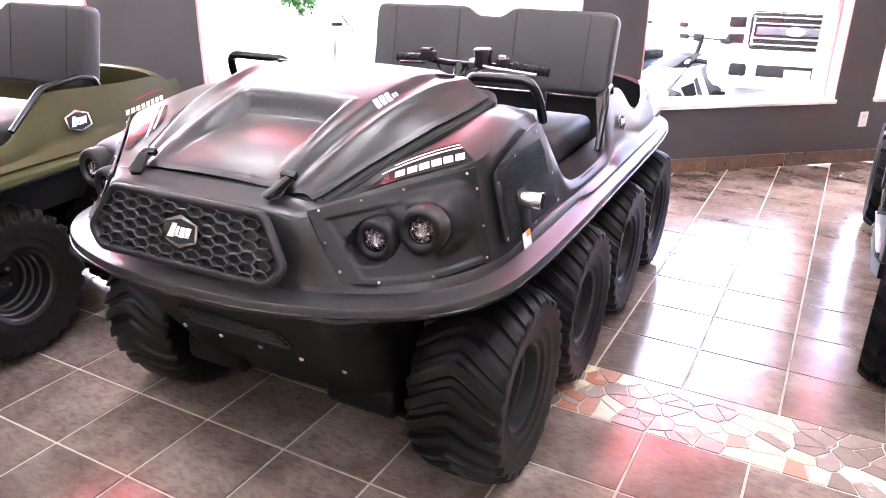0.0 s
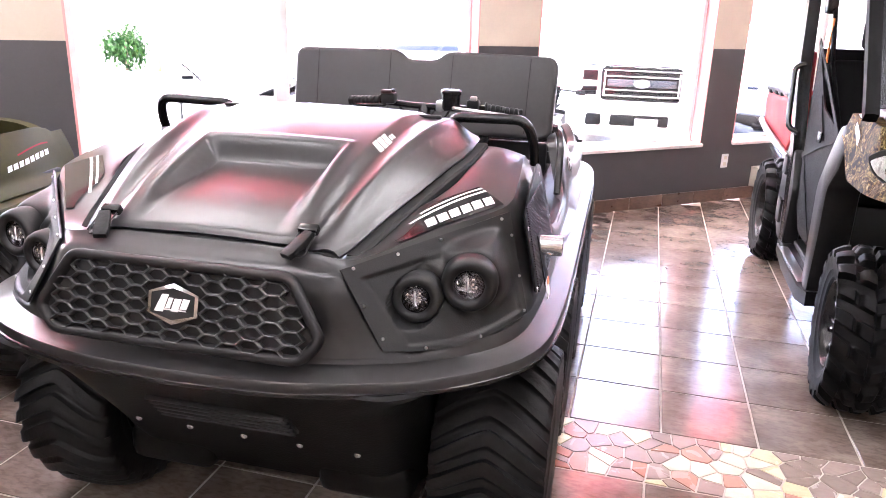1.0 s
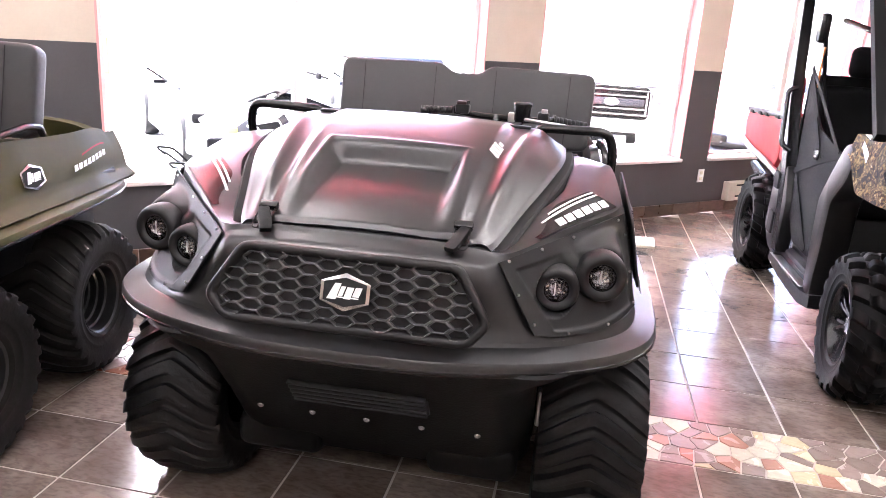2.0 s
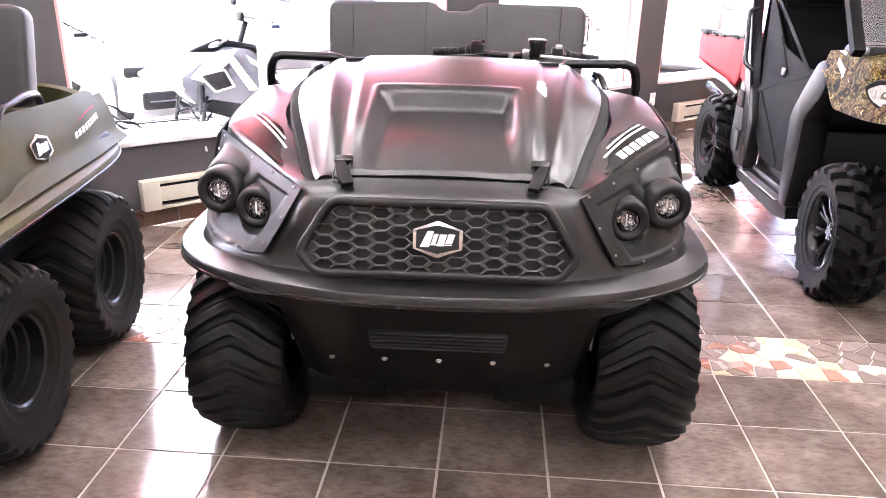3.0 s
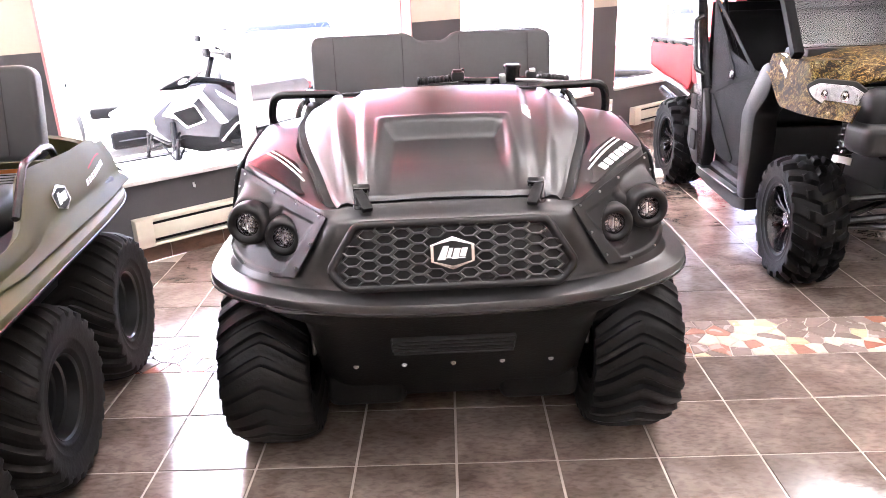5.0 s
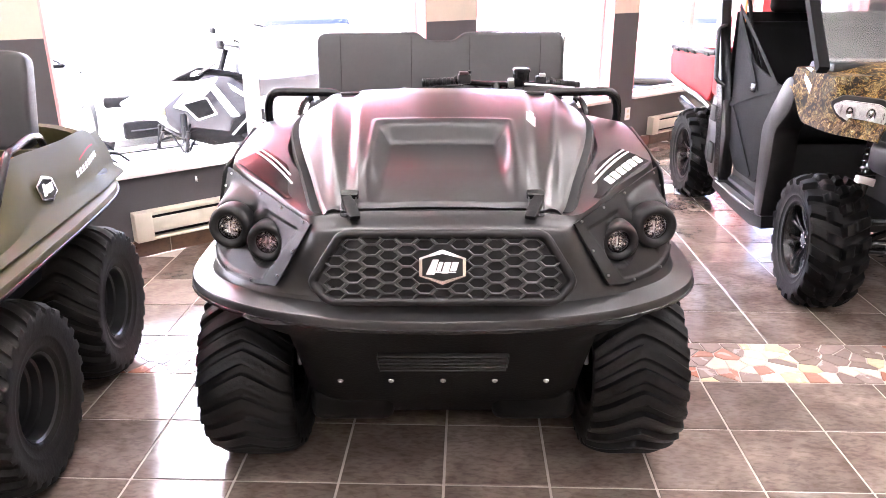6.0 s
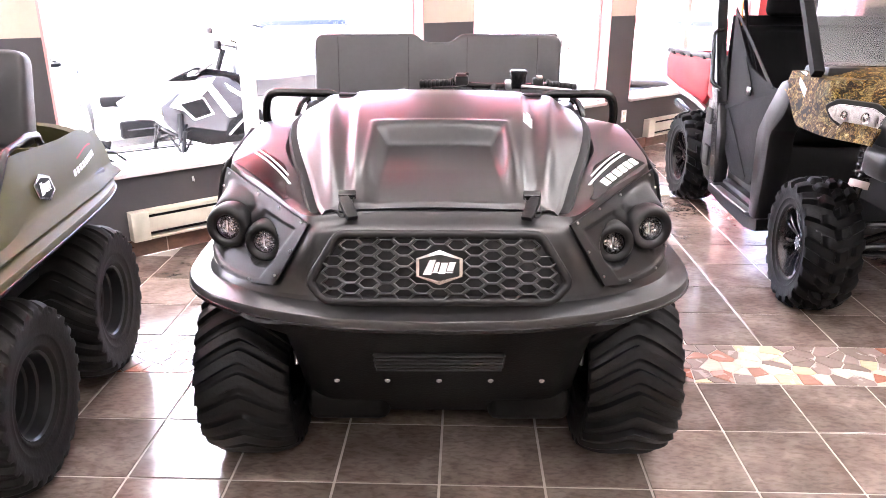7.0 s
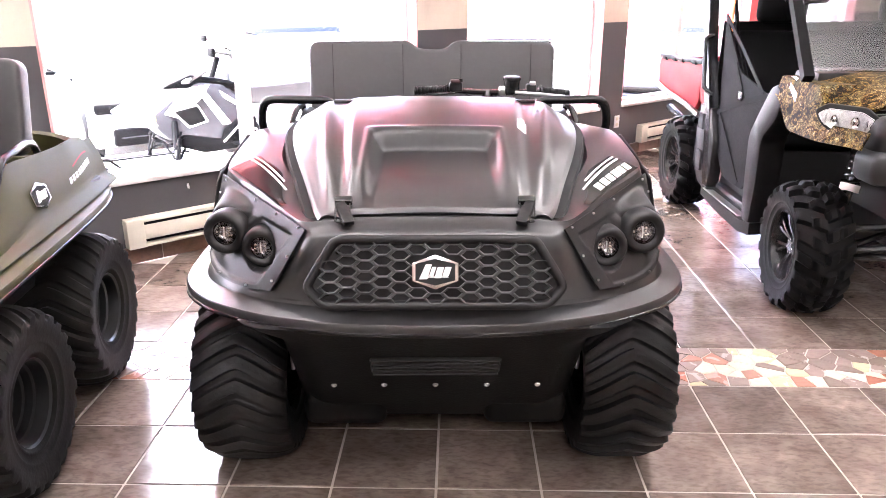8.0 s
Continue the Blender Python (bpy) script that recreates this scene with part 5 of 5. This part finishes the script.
def make_truck(m):
    t = thing("pickup_truck", m, "white pickup truck with a dark barred grille", "pickup truck")
    body = prism("body", [(.10, .62), (.08, 1.05), (.25, 1.22), (1.45, 1.32), (1.6, 1.25), (5.4, 1.25), (5.45, .6), (.3, .45)], -.98, .98, CARW, t, .06, .08)
    prism("cabin", [(1.40, 1.28), (2.1, 1.88), (3.8, 1.90), (4.0, 1.28)], -.88, .88, TINT, t, .05, .10, "opaque cabin glazing, the sky's reflection in its pale colour", .15)
    prism("roof", [(2.1, 1.86), (2.2, 1.94), (3.7, 1.95), (3.85, 1.88)], -.80, .80, CARW, t, .02, .03)
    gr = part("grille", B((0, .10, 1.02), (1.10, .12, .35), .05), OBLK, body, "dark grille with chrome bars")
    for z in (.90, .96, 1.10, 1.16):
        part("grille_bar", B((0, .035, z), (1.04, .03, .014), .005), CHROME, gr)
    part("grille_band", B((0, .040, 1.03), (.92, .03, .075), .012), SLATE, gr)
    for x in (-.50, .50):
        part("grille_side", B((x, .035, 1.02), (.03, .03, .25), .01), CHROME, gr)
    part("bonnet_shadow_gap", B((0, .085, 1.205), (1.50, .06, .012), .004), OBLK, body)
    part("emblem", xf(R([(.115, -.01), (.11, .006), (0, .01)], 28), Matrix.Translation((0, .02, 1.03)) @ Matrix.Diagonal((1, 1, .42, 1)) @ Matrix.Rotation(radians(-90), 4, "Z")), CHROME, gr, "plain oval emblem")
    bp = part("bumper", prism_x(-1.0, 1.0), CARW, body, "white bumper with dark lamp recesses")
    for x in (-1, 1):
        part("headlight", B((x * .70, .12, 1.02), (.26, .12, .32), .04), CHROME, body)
        # right-hand inserts and recess are pale: glare washing them out is in the colour
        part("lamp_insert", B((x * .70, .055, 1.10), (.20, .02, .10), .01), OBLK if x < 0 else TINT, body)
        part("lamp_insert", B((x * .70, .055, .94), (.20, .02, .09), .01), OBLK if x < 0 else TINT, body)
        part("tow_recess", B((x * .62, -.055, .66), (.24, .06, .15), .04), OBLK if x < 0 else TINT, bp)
        part("mirror", B((x * 1.14, 1.62, 1.42), (.12, .06, .16), .03), CARW, t)
        for y in (.95, 4.5):
            w = part("wheel", R([(.38, -.13), (.40, -.08), (.40, .08), (.38, .13), (.26, .135), (.24, .09), (0, .09)], 32, Matrix.Translation((x * .86, y, .40)) @ Matrix.Rotation(0 if x > 0 else math.pi, 4, "Z")), RUBBER, t)
            part("rim", R([(.23, .12), (.2, .11), (0, .10)], 20, Matrix.Translation((x * .86, y, .40)) @ Matrix.Rotation(0 if x > 0 else math.pi, 4, "Z")), ALU, w)
    part("centre_intake", B((0, -.055, .66), (.80, .05, .13), .02), OBLK, bp)
    part("plate", B((.10, -.085, .60), (.31, .012, .16), .004), ALU, bp)
    return t


def prism_x(x0, x1):
    P = rounded([(-.06, .56, 0), (-.08, .76, 0), (.0, .84, 0), (.20, .84, 0), (.25, .50, 0), (.05, .46, 0)], .04, 4, True)
    return xf(slab([(p.x, p.y) for p in P], x1 - x0, None, .02), Matrix.Translation((x0, 0, 0)) @ YZ)


truck = make_truck(Matrix.LocRotScale((.80, 7.65, gz), Euler((0, 0, radians(6))), (.86, .86, 1.13)))

# a bush and a pole far across the forecourt
def make_bush(m, r, label):
    b = thing("bush", m, label, "bush")
    part("trunk", R([(.07, 0), (.05, .5), (.02, 1.0)], 8, Matrix.Rotation(radians(-90), 4, "Y")), mat("bark", (.12, .08, .05), .9, bump=.5), b)
    rng = random.Random(5)
    bm = bmesh.new()
    for i in range(1500):
        d = Vector((rng.gauss(0, 1), rng.gauss(0, 1), rng.gauss(0, .8)))
        p = d.normalized() * r * rng.uniform(.45, 1.0) * (1 + .25 * math.sin(d.x * 3 + d.y * 2)) + Vector((0, 0, r * 1.0))
        e = Euler((rng.uniform(0, 6), rng.uniform(0, 6), rng.uniform(0, 6))).to_matrix()
        q = rng.uniform(.05, .10)
        bm.faces.new([bm.verts.new(p + e @ Vector(v) * q) for v in ((-1, 0, 0), (0, .45, .1), (1, 0, 0), (0, -.45, .1))])
    part("crown", bm, mat("leaves", (.022, .055, .012), .6, var=.6, spec=.1), b, smooth=False)
    return b


make_bush(pose(-13.9, 17.4, gz), .62, "small leafy green bush across the forecourt")
pole = thing("sign_post", pose(-7.0, 9.8, gz), "pale red steel sign post", "sign post")
part("post", T([(0, 0, 0), (0, 0, 4.5)], .07, 16), ROSE, pole)
part("panel", B((.9, 0, 2.45), (1.5, .06, .7), .02), YELL, pole, "plain yellow sign panel")
bol = thing("bollard", pose(-13.0, 17.6, gz), "yellow painted steel bollard", "bollard")
part("post", R([(.09, 0), (.09, 1.0), (.05, 1.06), (0, 1.07)], 18, Matrix.Rotation(radians(-90), 4, "Y")), YELL, bol)
bar = thing("drawbar", WALL @ pose(1.3, 1.0, -.12), "grey steel drawbar lying on the ledge", "drawbar")
part("beam", B((0, 0, .10), (1.3, .06, .06), .01), SLATE, bar, "dark grey steel beam")
part("coupling", R([(.06, 0), (.07, .05), (.04, .12), (0, .13)], 16, Matrix.Translation((.62, 0, .08)) @ Matrix.Rotation(radians(-90), 4, "Y")), ALU, bar)
part("foot", B((-.3, 0, .035), (.5, .18, .07), .01), BASET, bar, "tan wooden block")

# ---- fittings on the wall ----
def make_heater(s0, s1, label):
    h = thing("baseboard_heater", WALL @ pose((s0 + s1) / 2, 0, 0), label, "heater", "wall heaters")
    L = s1 - s0
    z0, z1 = .105, .275
    part("back", B((0, -.006, (z0 + z1) / 2), (L, .012, z1 - z0), .002), HEATW, h)
    part("top", B((0, -.035, z1 - .012), (L, .065, .022), .006), HEATW, h)
    part("front_panel", B((0, -.062, (z0 + z1) / 2 + .004), (L - .02, .010, .085), .004), HEATW, h)
    part("bottom", B((0, -.035, z0 + .010), (L, .060, .018), .005), HEATW, h)
    part("heating_element", B((0, -.03, (z0 + z1) / 2), (L - .20, .02, z1 - z0 - .05)), DARK, h)
    for x in (-1, 1):
        part("end_cap", B((x * (L / 2 - .05), -.034, (z0 + z1) / 2), (.10, .070, z1 - z0), .006), HEATW, h)
    return h


make_heater(-2.45, -.95, "cream enamel electric baseboard heater under the window")
make_heater(2.40, 3.90, "cream enamel electric baseboard heater under the window")
out = thing("wall_outlet", WALL @ pose(2.07, 0, .34), "white wall outlet plate on the grey wall", "outlet")
part("plate", B((0, -.004, 0), (.072, .008, .115), .003), WHITE, out)
for z in (-.026, .026):
    part("socket", B((0, -.0095, z), (.034, .004, .028), .002), HEATW, out)
hook = thing("wall_hook", WALL @ pose(-2.05, 0, .405), "small white hook screwed to the grey wall", "hook")
part("plate", B((0, -.003, 0), (.012, .006, .03), .002), WHITE, hook)
part("prong", T([(0, -.004, -.008), (0, -.02, -.012), (0, -.022, .004)], .003, 6), WHITE, hook)

# ---- floor tiles, mosaic band and skirting ----
P, J = 0.335, 0.009


def tile_material(name, cols, rough, per_tile=0.25):
    """Slate-look tile: cloudy colour with veins, each tile its own cut of it."""
    m = bpy.data.materials.new(name)
    m.use_nodes = True
    t = m.node_tree
    b = t.nodes["Principled BSDF"]
    b.inputs["Specular IOR Level"].default_value = 0.95
    tex, info = t.nodes.new("ShaderNodeTexCoord"), t.nodes.new("ShaderNodeObjectInfo")
    off = t.nodes.new("ShaderNodeVectorMath")
    off.operation = "MULTIPLY_ADD"
    off.inputs[1].default_value = (1, 1, 1)
    sc = t.nodes.new("ShaderNodeVectorMath")
    sc.operation = "SCALE"
    sc.inputs["Scale"].default_value = 37.0
    cmb = t.nodes.new("ShaderNodeCombineXYZ")
    for i in range(3):
        t.links.new(info.outputs["Random"], cmb.inputs[i])
    t.links.new(cmb.outputs[0], sc.inputs[0])
    t.links.new(tex.outputs["Object"], off.inputs[0])
    t.links.new(sc.outputs[0], off.inputs[2])
    n1, n2, n3 = (t.nodes.new("ShaderNodeTexNoise") for _ in range(3))
    for n, s_, d, w in ((n1, 4.5, 7, 0.6), (n2, 11, 9, 0.9), (n3, 70, 9, 0.4)):
        n.inputs["Scale"].default_value, n.inputs["Detail"].default_value, n.inputs["Distortion"].default_value = s_, d, w
        t.links.new(off.outputs[0], n.inputs["Vector"])
    r1 = t.nodes.new("ShaderNodeValToRGB")
    els = r1.color_ramp.elements
    els[0].position, els[0].color = 0.30, (*cols[0], 1)
    els[1].position, els[1].color = 0.70, (*cols[2], 1)
    e = els.new(0.5)
    e.color = (*cols[1], 1)
    t.links.new(n1.outputs[0], r1.inputs[0])
    r2 = t.nodes.new("ShaderNodeValToRGB")
    r2.color_ramp.elements[0].position, r2.color_ramp.elements[1].position = 0.32, 0.66
    r2.color_ramp.elements[0].color = (0.50, 0.47, 0.45, 1)
    t.links.new(n2.outputs[0], r2.inputs[0])
    mul = t.nodes.new("ShaderNodeMixRGB")
    mul.blend_type, mul.inputs[0].default_value = "MULTIPLY", 0.42
    t.links.new(r1.outputs[0], mul.inputs[1])
    t.links.new(r2.outputs[0], mul.inputs[2])
    mp, r4, pit = t.nodes.new("ShaderNodeMapping"), t.nodes.new("ShaderNodeValToRGB"), t.nodes.new("ShaderNodeMixRGB")
    mp.inputs["Scale"].default_value, mp.inputs["Rotation"].default_value = (0.45, 1.0, 1.0), (0, 0, 0.5)
    t.links.new(off.outputs[0], mp.inputs["Vector"])
    t.links.new(mp.outputs[0], n3.inputs["Vector"])
    r4.color_ramp.elements[0].position, r4.color_ramp.elements[1].position = 0.34, 0.56
    r4.color_ramp.elements[0].color = (0.42, 0.38, 0.36, 1)
    t.links.new(n3.outputs[0], r4.inputs[0])
    pit.blend_type, pit.inputs[0].default_value = "MULTIPLY", 0.5
    t.links.new(mul.outputs[0], pit.inputs[1])
    t.links.new(r4.outputs[0], pit.inputs[2])
    hv = t.nodes.new("ShaderNodeHueSaturation")
    mr = t.nodes.new("ShaderNodeMapRange")
    mr.inputs[3].default_value, mr.inputs[4].default_value = 1 - per_tile, 1 + per_tile
    t.links.new(info.outputs["Random"], mr.inputs[0])
    t.links.new(mr.outputs[0], hv.inputs["Value"])
    t.links.new(pit.outputs[0], hv.inputs["Color"])
    t.links.new(hv.outputs[0], b.inputs["Base Color"])
    rr = t.nodes.new("ShaderNodeMapRange")
    rr.inputs[3].default_value, rr.inputs[4].default_value = rough * 0.7, rough * 1.35
    t.links.new(n2.outputs[0], rr.inputs[0])
    t.links.new(rr.outputs[0], b.inputs["Roughness"])
    bp = t.nodes.new("ShaderNodeBump")
    bp.inputs["Strength"].default_value, bp.inputs["Distance"].default_value = 0.25, 0.003
    t.links.new(n2.outputs[0], bp.inputs["Height"])
    t.links.new(bp.outputs[0], b.inputs["Normal"])
    return m


TILE = tile_material("slate_tile", ((0.150, 0.116, 0.097), (0.222, 0.177, 0.150), (0.320, 0.262, 0.228)), 0.16, 0.16)
SHARD = tile_material("mosaic_shard", ((0.5, 0.5, 0.5), (0.6, 0.6, 0.6), (0.7, 0.7, 0.7)), 0.25, 0.0)
st = SHARD.node_tree
si, sr, sm_ = st.nodes.new("ShaderNodeObjectInfo"), st.nodes.new("ShaderNodeValToRGB"), st.nodes.new("ShaderNodeMixRGB")
sr.color_ramp.interpolation = "CONSTANT"
for p, c in ((0.0, (0.80, 0.72, 0.48)), (0.13, (0.52, 0.23, 0.16)), (0.28, (0.34, 0.27, 0.24)), (0.52, (0.84, 0.79, 0.66)), (0.64, (0.56, 0.31, 0.24)), (0.74, (0.42, 0.34, 0.31))):
    e = sr.color_ramp.elements.new(p) if p else sr.color_ramp.elements[0]
    e.position, e.color = p, (*c, 1)
st.links.new(si.outputs["Random"], sr.inputs[0])
sm_.blend_type, sm_.inputs[0].default_value = "MULTIPLY", 0.45
st.links.new(sr.outputs[0], sm_.inputs[1])
sb_ = st.nodes["Principled BSDF"]
st.links.new(sb_.inputs["Base Color"].links[0].from_socket, sm_.inputs[2])
st.links.new(sm_.outputs[0], sb_.inputs["Base Color"])

floor = bpy.data.objects["floor"]


def tile_data(name, w, d, material, h=0.008):
    o = part(name, B((w / 2, d / 2, -h / 2), (w, d, h), 0.0012, seg=1), material, smooth=False)
    me = o.data
    bpy.data.objects.remove(o)
    return me


me = tile_data("tile", P - J, P - J, TILE)
SHIFT = 0.055
rest = bmesh.new()
for j in range(-18, 26):
    if j == 2:
        continue
    for i in range(-20, 22):
        x, y = i * P + J / 2 + (SHIFT if j > 2 else 0), j * P + J / 2
        c = WALL.inverted() @ Vector((x + P / 2, y + P / 2, 0))
        if c.y > P * 0.35 or abs(x) > 6.6 or y < -6.6:
            continue
        if -2.1 < x < 2.6 and -1.1 < y < 4.2 or (x > 2.5 and x < 3.4 and 0 < y < 2):
            o = new("tile", me)
            o.parent = floor
            o.location = (x, y, 0.0)
        else:
            box(rest, (x + P / 2 - J / 2, y + P / 2 - J / 2, -0.004), (P - J, P - J, 0.008))
tagged(part("far_tiles", rest, TILE, floor, smooth=False), kind="stuff")


# the mosaic band: broken tile set between two straight joints
def clip(poly, p, n):
    out = []
    for a, b in zip(poly, poly[1:] + poly[:1]):
        da, db = (a - p).dot(n), (b - p).dot(n)
        if da <= 0:
            out.append(a)
        if da * db < 0:
            out.append(a + (b - a) * (da / (da - db)))
    return out


rng = random.Random(11)
sites = []
for i in range(-75, 80):
    for j in range(5):
        sites.append(Vector((i * .080 + rng.uniform(-.044, .044) + (.040 if j % 2 else 0), 2 * P + (j + .5) * P / 5 + rng.uniform(-.036, .036))))
far = bmesh.new()
for a in sites:
    poly = [Vector((a.x - .3, 2 * P + .005)), Vector((a.x + .3, 2 * P + .005)), Vector((a.x + .3, 3 * P - .005)), Vector((a.x - .3, 3 * P - .005))]
    for b in sites:
        if b is not a and abs(b.x - a.x) < .45:
            n = (b - a).normalized()
            poly = clip(poly, (a + b) / 2 - n * .0030, n)
    if len(poly) < 3:
        continue
    near = -1.5 < a.x < 2.4
    bm = bmesh.new() if near else far
    h0, h1 = -.006, rng.uniform(-.0005, .001)
    lo = [bm.verts.new((p.x, p.y, h0)) for p in poly]
    hi = [bm.verts.new((p.x + (a.x - p.x) * .012, p.y + (a.y - p.y) * .012, h1)) for p in poly]
    bm.faces.new(hi)
    for k in range(len(poly)):
        q = (k + 1) % len(poly)
        bm.faces.new((lo[k], lo[q], hi[q], hi[k]))
    if near:
        part("mosaic_piece", bm, SHARD, floor, smooth=False)
tagged(part("far_mosaic", far, SHARD, floor, smooth=False), kind="stuff")

SKIRT = tile_material("brown_skirting_tile", ((0.10, 0.05, 0.032), (0.15, 0.078, 0.05), (0.20, 0.11, 0.075)), 0.3)
base = thing("baseboard", WALL.copy(), "brown ceramic skirting tiles along the wall", "baseboard", kind="structure")
me = tile_data("skirting_tile", .329, .012, SKIRT, .10)
for i in range(-12, 15):
    o = new("skirting_tile", me)
    o.parent = base
    o.location = (i * .335 + .1, -.012, .102)
part("skirting_grout", B((.5, -.003, .05), (9.2, .006, .098)), GROUT, base, smooth=False)
